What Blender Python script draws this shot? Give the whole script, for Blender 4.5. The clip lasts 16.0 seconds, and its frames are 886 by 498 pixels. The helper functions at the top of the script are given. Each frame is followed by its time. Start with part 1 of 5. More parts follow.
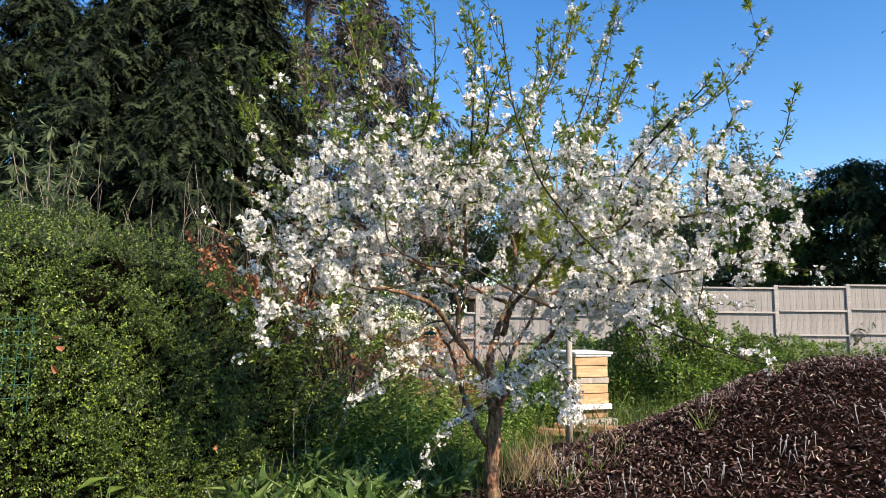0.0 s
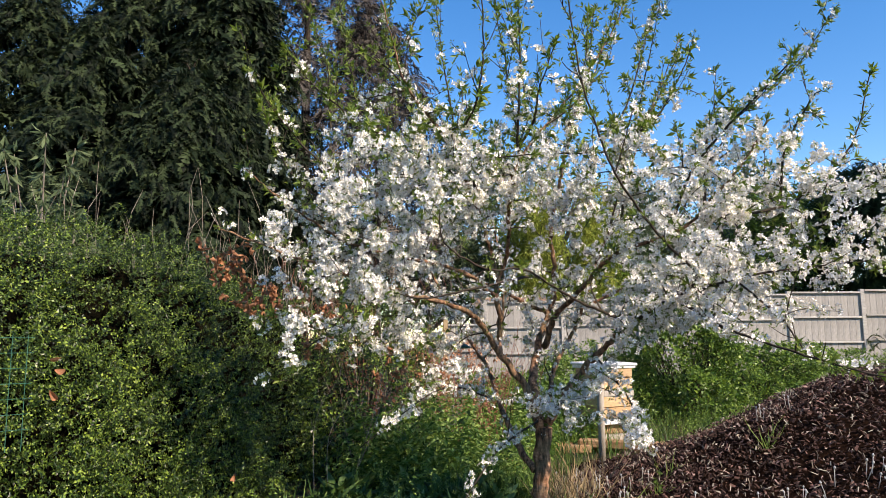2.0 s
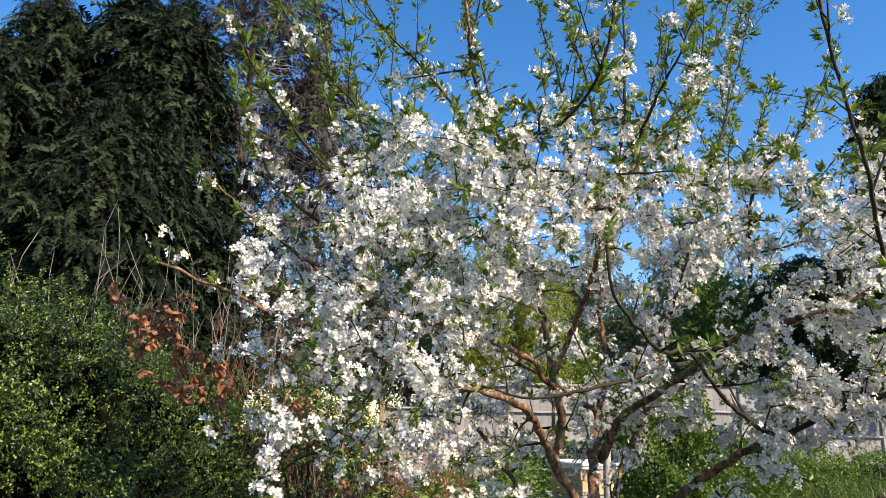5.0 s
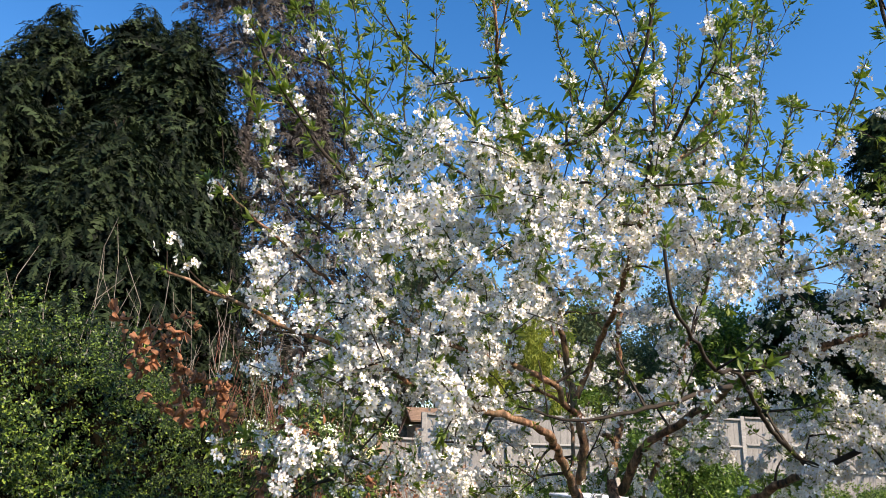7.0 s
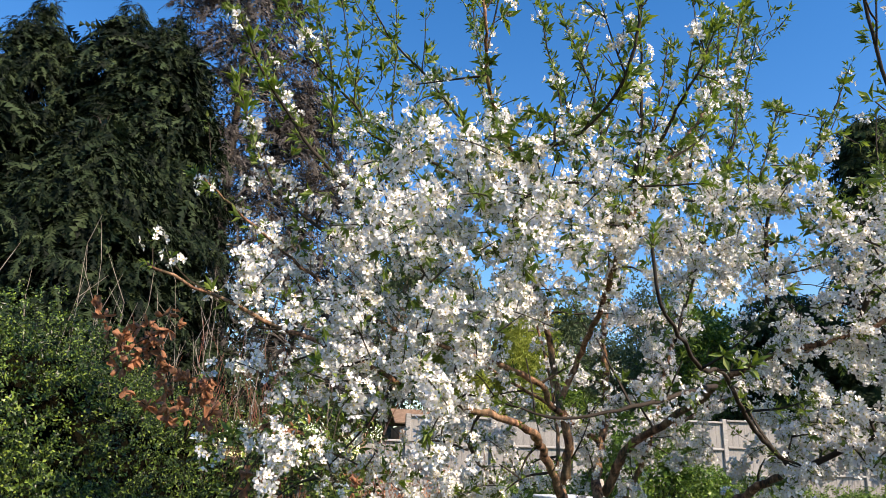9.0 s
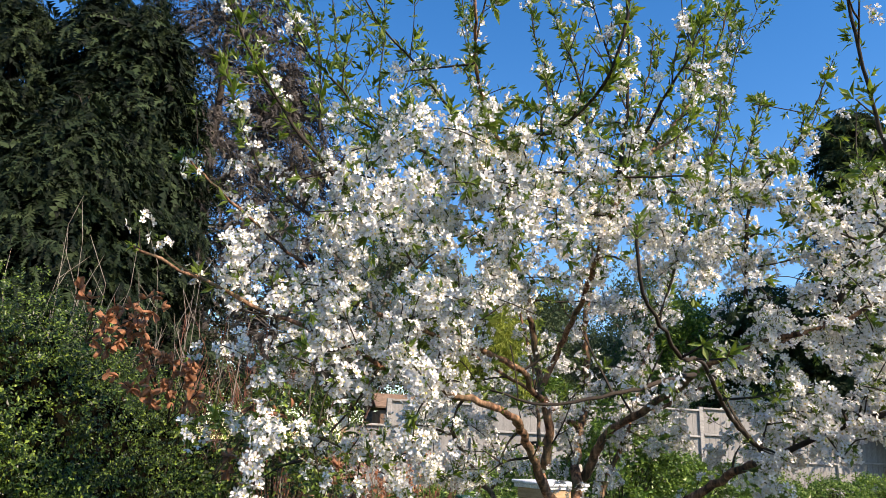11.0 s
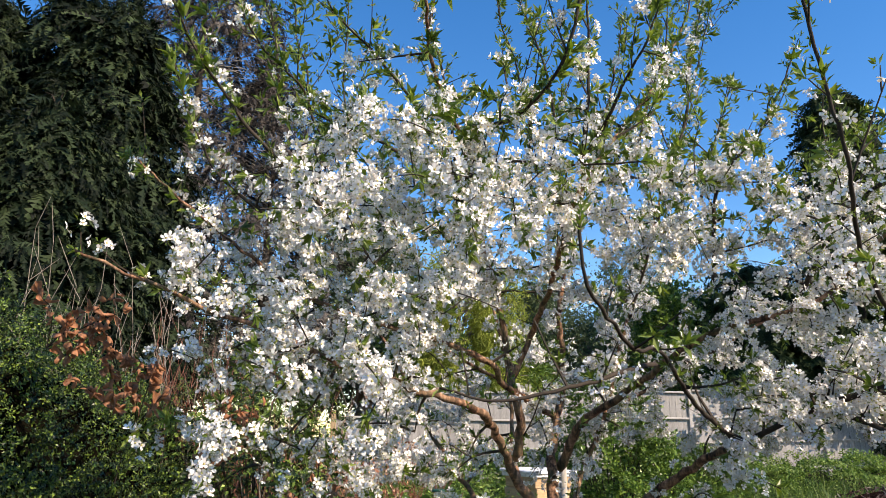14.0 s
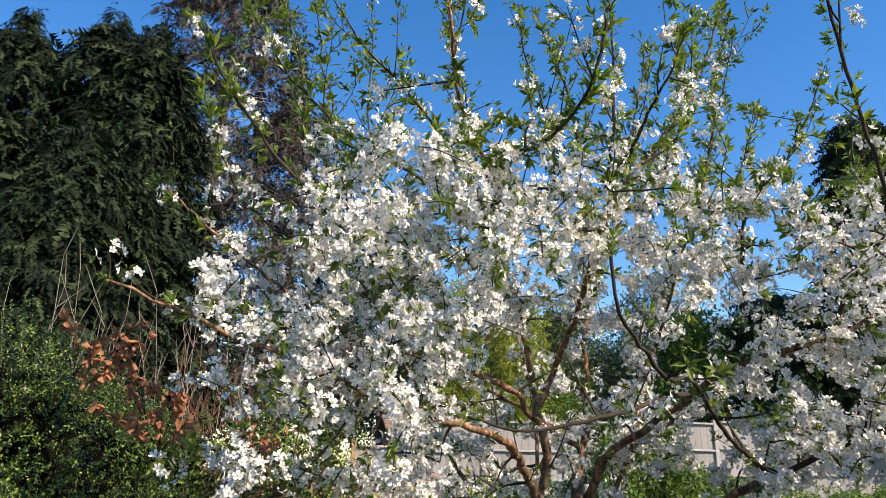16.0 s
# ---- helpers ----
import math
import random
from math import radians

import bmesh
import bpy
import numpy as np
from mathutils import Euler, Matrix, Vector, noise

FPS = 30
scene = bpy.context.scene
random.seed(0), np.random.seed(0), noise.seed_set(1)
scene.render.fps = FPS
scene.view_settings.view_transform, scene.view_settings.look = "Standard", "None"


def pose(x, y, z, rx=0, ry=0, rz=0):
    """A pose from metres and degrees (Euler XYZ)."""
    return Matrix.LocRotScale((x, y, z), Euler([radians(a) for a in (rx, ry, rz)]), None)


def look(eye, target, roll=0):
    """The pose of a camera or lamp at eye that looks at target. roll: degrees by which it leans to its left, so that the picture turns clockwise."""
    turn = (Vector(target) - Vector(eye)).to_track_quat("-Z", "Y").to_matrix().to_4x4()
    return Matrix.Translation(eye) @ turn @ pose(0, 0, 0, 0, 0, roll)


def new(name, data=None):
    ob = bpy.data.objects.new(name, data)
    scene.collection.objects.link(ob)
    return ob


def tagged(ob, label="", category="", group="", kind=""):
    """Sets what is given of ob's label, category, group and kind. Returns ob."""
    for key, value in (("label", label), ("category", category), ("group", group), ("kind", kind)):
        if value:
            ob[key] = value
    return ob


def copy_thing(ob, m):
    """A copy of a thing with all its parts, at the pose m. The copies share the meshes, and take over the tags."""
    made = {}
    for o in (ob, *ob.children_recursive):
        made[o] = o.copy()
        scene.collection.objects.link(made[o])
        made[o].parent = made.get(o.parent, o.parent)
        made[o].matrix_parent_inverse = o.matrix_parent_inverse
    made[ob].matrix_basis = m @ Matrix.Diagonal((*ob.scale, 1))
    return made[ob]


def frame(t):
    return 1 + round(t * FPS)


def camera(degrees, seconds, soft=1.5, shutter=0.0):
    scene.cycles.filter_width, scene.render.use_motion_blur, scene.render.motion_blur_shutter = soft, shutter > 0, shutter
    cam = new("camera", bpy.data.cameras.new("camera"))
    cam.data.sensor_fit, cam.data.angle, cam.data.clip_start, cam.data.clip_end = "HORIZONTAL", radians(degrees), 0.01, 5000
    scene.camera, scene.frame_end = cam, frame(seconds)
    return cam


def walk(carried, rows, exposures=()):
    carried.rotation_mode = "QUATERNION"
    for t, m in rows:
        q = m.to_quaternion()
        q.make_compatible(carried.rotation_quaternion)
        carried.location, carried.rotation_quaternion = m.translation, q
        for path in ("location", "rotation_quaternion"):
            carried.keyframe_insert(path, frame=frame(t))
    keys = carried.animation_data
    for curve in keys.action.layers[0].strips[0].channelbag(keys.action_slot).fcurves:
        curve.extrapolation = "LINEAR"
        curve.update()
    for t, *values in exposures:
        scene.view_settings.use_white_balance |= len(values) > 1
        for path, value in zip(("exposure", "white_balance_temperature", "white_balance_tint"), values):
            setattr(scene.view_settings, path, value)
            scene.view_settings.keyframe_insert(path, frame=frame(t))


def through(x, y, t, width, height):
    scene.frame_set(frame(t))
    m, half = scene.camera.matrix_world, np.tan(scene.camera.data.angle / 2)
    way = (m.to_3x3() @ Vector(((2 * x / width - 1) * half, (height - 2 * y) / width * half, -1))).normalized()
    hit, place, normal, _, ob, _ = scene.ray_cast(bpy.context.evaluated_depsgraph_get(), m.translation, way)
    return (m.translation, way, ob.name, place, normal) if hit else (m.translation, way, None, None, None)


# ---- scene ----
cam = camera(63.9, 16.0, soft=0.45)
PATH = [
    (0, (0.956, 0.965, 1.274), (0.495, 2.897, 1.511), 0.4),
    (0.5, (0.946, 0.984, 1.276), (0.496, 2.918, 1.517), 0.9),
    (1, (0.934, 1.042, 1.269), (0.461, 2.967, 1.533), 1.1),
    (1.5, (0.845, 1.154, 1.251), (0.341, 3.078, 1.461), 1.5),
    (2, (0.61, 1.325, 1.282), (0.164, 3.255, 1.553), -0.5),
    (2.5, (0.447, 1.465, 1.316), (0.043, 3.41, 1.548), -0.4),
    (3, (0.326, 1.718, 1.318), (-0.025, 3.664, 1.624), -0.8),
    (3.5, (0.222, 1.989, 1.362), (-0.079, 3.93, 1.742), -0.9),
    (4, (0.136, 2.129, 1.371), (-0.184, 4.065, 1.756), 0.5),
    (4.5, (-0.017, 2.313, 1.391), (-0.303, 4.236, 1.862), 0.8),
    (4.7, (-0.088, 2.399, 1.411), (-0.322, 4.327, 1.886), 0.8),
    (6.8, (-0.239, 2.6, 1.405), (-0.446, 4.499, 1.997), 1.9),
    (7, (-0.239, 2.595, 1.392), (-0.451, 4.501, 1.958), 1.7),
    (7.5, (-0.238, 2.61, 1.369), (-0.427, 4.531, 1.893), 2.2),
    (8, (-0.248, 2.59, 1.343), (-0.469, 4.505, 1.877), 2.9),
    (8.5, (-0.248, 2.59, 1.34), (-0.439, 4.509, 1.872), 3.1),
    (9, (-0.245, 2.598, 1.382), (-0.417, 4.507, 1.955), 1.9),
    (9.2, (-0.242, 2.598, 1.379), (-0.4, 4.513, 1.935), 1.3),
    (11.3, (-0.254, 2.578, 1.381), (-0.356, 4.505, 1.908), 3.0),
    (11.5, (-0.254, 2.582, 1.375), (-0.325, 4.52, 1.864), 3.3),
    (12, (-0.241, 2.584, 1.381), (-0.307, 4.519, 1.881), 3.2),
    (12.5, (-0.212, 2.594, 1.389), (-0.285, 4.522, 1.913), 1.8),
    (13, (-0.194, 2.607, 1.39), (-0.278, 4.54, 1.897), 1.2),
    (13.5, (-0.166, 2.618, 1.396), (-0.245, 4.554, 1.894), 0.5),
    (14, (-0.164, 2.624, 1.405), (-0.257, 4.555, 1.914), 0.5),
    (14.5, (-0.184, 2.635, 1.401), (-0.312, 4.563, 1.917), 2.0),
    (15, (-0.205, 2.634, 1.398), (-0.36, 4.56, 1.914), 3.1),
    (15.5, (-0.191, 2.629, 1.404), (-0.353, 4.545, 1.953), 1.7),
    (16, (-0.181, 2.634, 1.405), (-0.33, 4.541, 1.99), 1.0),
]
walk(cam, [(t, look(eye, target, roll)) for t, eye, target, roll in PATH], [(0, 0.7, 8000, 17), (3.5, 0.69, 8000, 17), (6, 0.7, 8000, 17), (16, 0.7, 8000, 17)])

# ---- world, sun ----
SUN = Vector((0.73, -0.43, 0.63)).normalized()
world = bpy.data.worlds.new("sky")
scene.world = world
world.use_nodes = True
wn = world.node_tree
sky = wn.nodes.new("ShaderNodeTexSky")
sky.sky_type = "NISHITA"
sky.sun_disc = False
sky.sun_elevation = math.asin(SUN.z)
sky.sun_rotation = math.atan2(SUN.x, SUN.y)
sky.air_density, sky.dust_density, sky.ozone_density = 1.0, 0.0, 3.0
wn.nodes["Background"].inputs[1].default_value = 0.166
clear = wn.nodes.new("ShaderNodeHueSaturation")
clear.inputs["Hue"].default_value, clear.inputs["Saturation"].default_value = 0.506, 1.36
wn.links.new(sky.outputs[0], clear.inputs["Color"])
wn.links.new(clear.outputs[0], wn.nodes["Background"].inputs[0])
sun = new("sun", bpy.data.lights.new("sun", "SUN"))
sun.data.energy, sun.data.angle, sun.data.color = 4.9, radians(0.53), (1.0, 0.95, 0.87)
sun.matrix_world = look(SUN * 40, (0, 0, 0))

# ---- materials ----
def shader(name, rough=0.7, spec=0.3):
    m = bpy.data.materials.new(name)
    m.use_nodes = True
    nt = m.node_tree
    b = nt.nodes["Principled BSDF"]
    b.inputs["Roughness"].default_value = rough
    b.inputs["Specular IOR Level"].default_value = spec
    return m, nt, b


def ramp(nt, fac, stops):
    r = nt.nodes.new("ShaderNodeValToRGB")
    while len(r.color_ramp.elements) < len(stops):
        r.color_ramp.elements.new(0.5)
    for e, (p, c) in zip(r.color_ramp.elements, stops):
        e.position, e.color = p, (*c, 1)
    nt.links.new(fac, r.inputs[0])
    return r.outputs[0]


def coords(nt, scale=(1, 1, 1)):
    t = nt.nodes.new("ShaderNodeTexCoord")
    mp = nt.nodes.new("ShaderNodeMapping")
    mp.inputs["Scale"].default_value = scale
    nt.links.new(t.outputs["Object"], mp.inputs[0])
    return mp.outputs[0]


def noise_node(nt, vec, scale, detail=5, rough=0.6):
    n = nt.nodes.new("ShaderNodeTexNoise")
    n.inputs["Scale"].default_value, n.inputs["Detail"].default_value, n.inputs["Roughness"].default_value = scale, detail, rough
    nt.links.new(vec, n.inputs["Vector"])
    return n.outputs["Fac"]


def blend(nt, kind, fac, a, b):
    n = nt.nodes.new("ShaderNodeMix")
    n.data_type, n.blend_type = "RGBA", kind
    for sock, v in ((n.inputs[0], fac), (n.inputs[6], a), (n.inputs[7], b)):
        if hasattr(v, "links"):
            nt.links.new(v, sock)
        elif isinstance(v, tuple):
            sock.default_value = (*v, 1)
        else:
            sock.default_value = v
    return n.outputs[2]


def bump(nt, b, height, strength=0.5, dist=0.01):
    n = nt.nodes.new("ShaderNodeBump")
    n.inputs["Strength"].default_value, n.inputs["Distance"].default_value = strength, dist
    nt.links.new(height, n.inputs["Height"])
    nt.links.new(n.outputs[0], b.inputs["Normal"])


def island(nt):
    return nt.nodes.new("ShaderNodeNewGeometry").outputs["Random Per Island"]


def leaf_mat(name, stops, through=0.35, rough=0.55, spec=0.35, glow=(1, 1, 1)):
    """Leaves or petals: a colour from piece to piece, patches, and light that passes through."""
    m, nt, b = shader(name, rough, spec)
    v = coords(nt)
    col = ramp(nt, island(nt), stops)
    patch = noise_node(nt, v, 3.0, 3)
    col = blend(nt, "MULTIPLY", 0.6, col, ramp(nt, patch, [(0.3, (0.6, 0.62, 0.6)), (0.7, (1.25, 1.2, 1.1))]))
    nt.links.new(col, b.inputs["Base Color"])
    tr = nt.nodes.new("ShaderNodeBsdfTranslucent")
    nt.links.new(blend(nt, "MULTIPLY", 1.0, col, glow), tr.inputs[0])
    mix = nt.nodes.new("ShaderNodeMixShader")
    mix.inputs[0].default_value = through
    nt.links.new(b.outputs[0], mix.inputs[1])
    nt.links.new(tr.outputs[0], mix.inputs[2])
    nt.links.new(mix.outputs[0], nt.nodes["Material Output"].inputs[0])
    return m


def rough_mat(name, dark, light, scale=(1, 1, 1), n1=6, n2=60, rough=0.85, depth=0.01, strength=0.6, per_piece=0.0, spec=0.2):
    """Earth, bark, wood: two scales of noise, relief, and a shade from piece to piece."""
    m, nt, b = shader(name, rough, spec)
    v = coords(nt, scale)
    big, fine = noise_node(nt, v, n1), noise_node(nt, v, n2, 6, 0.7)
    col = ramp(nt, big, [(0.3, dark), (0.7, light)])
    col = blend(nt, "MULTIPLY", 0.75, col, ramp(nt, fine, [(0.3, (0.5, 0.5, 0.5)), (0.65, (1.2, 1.2, 1.2))]))
    if per_piece:
        info = nt.nodes.new("ShaderNodeObjectInfo").outputs["Random"]
        add = nt.nodes.new("ShaderNodeMath")
        nt.links.new(info, add.inputs[0])
        nt.links.new(island(nt), add.inputs[1])
        fr = nt.nodes.new("ShaderNodeMath")
        fr.operation = "FRACT"
        nt.links.new(add.outputs[0], fr.inputs[0])
        tones = [(0, (0.45, 0.45, 0.45)), (1, (1.35, 1.3, 1.25))] if per_piece < 1 else [(0, (0.15, 0.15, 0.15)), (0.5, (0.6, 0.6, 0.6)), (0.82, (1.4, 1.3, 1.25)), (0.9, (2.0, 1.9, 1.9)), (1, (3.6, 4.2, 4.4))]
        col = blend(nt, "MULTIPLY", per_piece, col, ramp(nt, fr.outputs[0], tones))
    nt.links.new(col, b.inputs["Base Color"])
    bump(nt, b, fine, strength, depth)
    return m


PETAL = leaf_mat("petal", [(0, (0.80, 0.79, 0.79)), (0.5, (0.87, 0.86, 0.86)), (1, (0.85, 0.81, 0.82))], 0.22, 0.6, 0.2)
STAMEN = leaf_mat("stamen", [(0, (0.55, 0.55, 0.2)), (1, (0.65, 0.5, 0.2))], 0.2)
YOUNG = leaf_mat("young leaf", [(0, (0.055, 0.105, 0.014)), (0.5, (0.125, 0.19, 0.03)), (1, (0.26, 0.32, 0.08))], 0.38, 0.4, 0.4, (1.1, 1.2, 0.5))
HEDGE = leaf_mat("hedge leaf", [(0, (0.008, 0.018, 0.004)), (0.5, (0.028, 0.058, 0.011)), (0.8, (0.11, 0.18, 0.032)), (1, (0.26, 0.35, 0.062))], 0.1, 0.36, 0.36, (1.1, 1.2, 0.4))
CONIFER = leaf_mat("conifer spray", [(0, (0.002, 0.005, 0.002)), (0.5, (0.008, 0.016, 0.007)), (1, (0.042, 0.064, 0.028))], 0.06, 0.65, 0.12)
DRY = leaf_mat("dry needles", [(0, (0.022, 0.02, 0.021)), (1, (0.12, 0.107, 0.1))], 0.05, 0.8, 0.05)
COPPER = leaf_mat("withered leaf", [(0, (0.13, 0.048, 0.025)), (0.5, (0.37, 0.15, 0.075)), (0.8, (0.54, 0.29, 0.17)), (1, (0.68, 0.52, 0.4))], 0.25, 0.6, 0.3)
NETTLE = leaf_mat("weed leaf", [(0, (0.035, 0.085, 0.02)), (0.5, (0.14, 0.24, 0.055)), (1, (0.31, 0.41, 0.125))], 0.3, 0.5, 0.22, (1.1, 1.2, 0.5))
GRASS = leaf_mat("grass blade", [(0, (0.025, 0.065, 0.014)), (0.6, (0.07, 0.14, 0.028)), (1, (0.16, 0.22, 0.055))], 0.25, 0.5, 0.25)
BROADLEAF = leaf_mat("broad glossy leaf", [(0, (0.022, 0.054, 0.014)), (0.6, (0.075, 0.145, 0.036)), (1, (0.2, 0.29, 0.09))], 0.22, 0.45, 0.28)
STRAW = leaf_mat("dry grass", [(0, (0.22, 0.15, 0.08)), (1, (0.46, 0.36, 0.22))], 0.25, 0.7, 0.2)
IVY = leaf_mat("shrub leaf", [(0, (0.032, 0.08, 0.012)), (0.5, (0.095, 0.18, 0.025)), (1, (0.22, 0.33, 0.055))], 0.3, 0.4, 0.45)
WILLOW = leaf_mat("willow leaf", [(0, (0.2, 0.26, 0.04)), (1, (0.38, 0.42, 0.09))], 0.4, 0.6, 0.2)
FARLEAF = leaf_mat("far tree leaf", [(0, (0.05, 0.085, 0.042)), (1, (0.15, 0.195, 0.095))], 0.3, 0.6, 0.2)
DARKLEAF = leaf_mat("evergreen leaf", [(0, (0.01, 0.02, 0.008)), (1, (0.035, 0.055, 0.018))], 0.1, 0.7, 0.1)
TWIG = rough_mat("twig bark", (0.022, 0.017, 0.013), (0.06, 0.045, 0.033), n1=12, n2=120, depth=0.002)
STEM = rough_mat("dead stem", (0.13, 0.105, 0.085), (0.32, 0.28, 0.235), n1=12, n2=120, depth=0.002)
REDSTEM = rough_mat("red bramble stem", (0.14, 0.05, 0.035), (0.26, 0.12, 0.08), n1=12, n2=120, depth=0.002)
SOIL = rough_mat("soil", (0.03, 0.022, 0.014), (0.09, 0.07, 0.04), n1=1.5, n2=30, depth=0.03)
# near black: the shade between the hedge leaves, put into a colour
HEDGESHADE = rough_mat("hedge gap shade", (0.003, 0.003, 0.002), (0.008, 0.007, 0.004), n1=6, n2=40, rough=1.0, depth=0.02, spec=0.0)
CHIP = rough_mat("bark chip", (0.036, 0.021, 0.018), (0.155, 0.091, 0.078), (1, 1, 1), 22, 150, 0.85, 0.003, 0.6, 1.0, 0.15)
# body of the heap, darkened so its colour carries the shade between chips
MULCHSHADE = rough_mat("mulch with gap shade", (0.006, 0.004, 0.003), (0.03, 0.016, 0.011), n1=30, n2=160, rough=1.0, depth=0.02, spec=0.0)
CAPS = rough_mat("pale mushroom", (0.3, 0.3, 0.3), (0.5, 0.49, 0.48), n1=30, n2=120, depth=0.001)
PALECHIP = rough_mat("pale wood splinter", (0.28, 0.23, 0.18), (0.5, 0.45, 0.38), (1, 1, 1), 14, 130, 0.8, 0.002, 0.4, 0.6)
FENCE = rough_mat("weathered fence board", (0.225, 0.213, 0.198), (0.36, 0.345, 0.325), (6, 6, 0.5), 3, 24, 0.9, 0.004, 0.5, 0.18)
RAILW = rough_mat("weathered rail", (0.3, 0.285, 0.265), (0.46, 0.44, 0.41), (0.5, 6, 6), 3, 24, 0.9, 0.004, 0.5, 0.2, 0.1)
NEWPOST = rough_mat("newer post", (0.30, 0.21, 0.12), (0.45, 0.33, 0.2), (6, 6, 0.5), 3, 24, 0.9, 0.004, 0.5)
CEDAR = rough_mat("cedar board", (0.42, 0.255, 0.125), (0.64, 0.45, 0.26), (1, 1, 9), 3, 22, 0.6, 0.003, 0.4, 0.3)
WHITEP = rough_mat("white painted board", (0.7, 0.7, 0.69), (0.82, 0.82, 0.8), (1, 1, 1), 5, 40, 0.6, 0.002, 0.3)
FELT = rough_mat("grey board", (0.14, 0.14, 0.15), (0.24, 0.24, 0.25), (1, 1, 1), 5, 40, 0.8, 0.002, 0.3)
STAKE = rough_mat("stake wood", (0.30, 0.26, 0.21), (0.48, 0.43, 0.36), (8, 8, 0.6), 4, 30, 0.85, 0.003, 0.5)
PLANK = rough_mat("ground plank", (0.22, 0.12, 0.06), (0.42, 0.27, 0.15), (1, 6, 6), 3, 24, 0.85, 0.004, 0.5)
CLAY = rough_mat("orange earth", (0.20, 0.10, 0.05), (0.36, 0.2, 0.1), (1, 1, 1), 6, 50, 0.95, 0.01, 0.8)
WIRE = rough_mat("green coated wire", (0.02, 0.10, 0.07), (0.04, 0.16, 0.11), (1, 1, 1), 6, 50, 0.4, 0.001, 0.1, 0.0, 0.5)
ROOFT = rough_mat("roof tile", (0.16, 0.1, 0.07), (0.3, 0.2, 0.14), (1, 1, 1), 2, 14, 0.9, 0.01, 0.5)
GREENP = rough_mat("green plastic", (0.01, 0.09, 0.06), (0.02, 0.13, 0.09), (1, 1, 1), 6, 50, 0.35, 0.001, 0.1, 0.0, 0.5)


def bark_mat():
    m, nt, b = shader("cherry bark", 0.75, 0.15)
    streak = noise_node(nt, coords(nt, (1, 1, 0.22)), 42, 6, 0.7)
    rings = noise_node(nt, coords(nt, (1, 1, 6)), 22, 3, 0.5)
    spots = noise_node(nt, coords(nt), 9, 4, 0.6)
    col = ramp(nt, streak, [(0.38, (0.03, 0.017, 0.011)), (0.5, (0.19, 0.098, 0.058)), (0.64, (0.5, 0.285, 0.18))])
    col = blend(nt, "MULTIPLY", 0.5, col, ramp(nt, rings, [(0.42, (0.45, 0.4, 0.4)), (0.58, (1.2, 1.15, 1.1))]))
    moss = ramp(nt, spots, [(0.44, (0, 0, 0)), (0.62, (1, 1, 1))])
    col = blend(nt, "MIX", moss, col, blend(nt, "MIX", 0.5, col, (0.13, 0.12, 0.07)))
    nt.links.new(col, b.inputs["Base Color"])
    bump(nt, b, streak, 0.8, 0.008)
    return m


BARK = bark_mat()

# ---- geometry helpers ----
R = np.random.default_rng(7)


class Geo:
    def __init__(self):
        self.v, self.f = [], []

    def tube(self, pts, radii, sides=6):
        pts = [Vector(p) for p in pts]
        n0, ref = len(self.v), Vector((0.31, 0.9, 0.2)).normalized()
        for i, p in enumerate(pts):
            d = (pts[min(i + 1, len(pts) - 1)] - pts[max(i - 1, 0)]).normalized()
            a = d.cross(ref)
            a = (a if a.length > 1e-3 else d.cross(Vector((1, 0, 0)))).normalized()
            c = d.cross(a)
            for k in range(sides):
                w = 2 * math.pi * k / sides
                self.v.append(p + radii[i] * (math.cos(w) * a + math.sin(w) * c))
        for i in range(len(pts) - 1):
            for k in range(sides):
                q = n0 + i * sides
                self.f.append((q + k, q + (k + 1) % sides, q + sides + (k + 1) % sides, q + sides + k))
        self.f.append(tuple(n0 + (len(pts) - 1) * sides + k for k in range(sides)))
        self.f.append(tuple(n0 + sides - 1 - k for k in range(sides)))
        return self

    def box(self, size, m=Matrix(), bevel=0.0):
        bm = bmesh.new()
        bmesh.ops.create_cube(bm, size=1.0)
        bmesh.ops.scale(bm, vec=size, verts=bm.verts)
        if bevel:
            bmesh.ops.bevel(bm, geom=bm.edges[:], offset=bevel, segments=1, affect="EDGES")
        bm.transform(m)
        n0 = len(self.v)
        bm.verts.index_update()
        self.v += [v.co.copy() for v in bm.verts]
        self.f += [tuple(n0 + v.index for v in f.verts) for f in bm.faces]
        bm.free()
        return self

    def mesh(self, name, mat, smooth=False):
        me = bpy.data.meshes.new(name)
        me.from_pydata([tuple(v) for v in self.v], [], self.f)
        me.materials.append(mat)
        if smooth:
            me.shade_smooth()
        return me


def part(name, me, parent, label="", at=None):
    """A mesh as one part under its thing, or under a part."""
    ob = new(name, me)
    ob.parent = parent
    if at is not None:
        ob.matrix_basis = at
    return tagged(ob, label=label)


def thing(name, label, category, group="", kind="", at=None, me=None):
    ob = new(name, me)
    if at is not None:
        ob.matrix_basis = at
    return tagged(ob, label, category, group, kind)


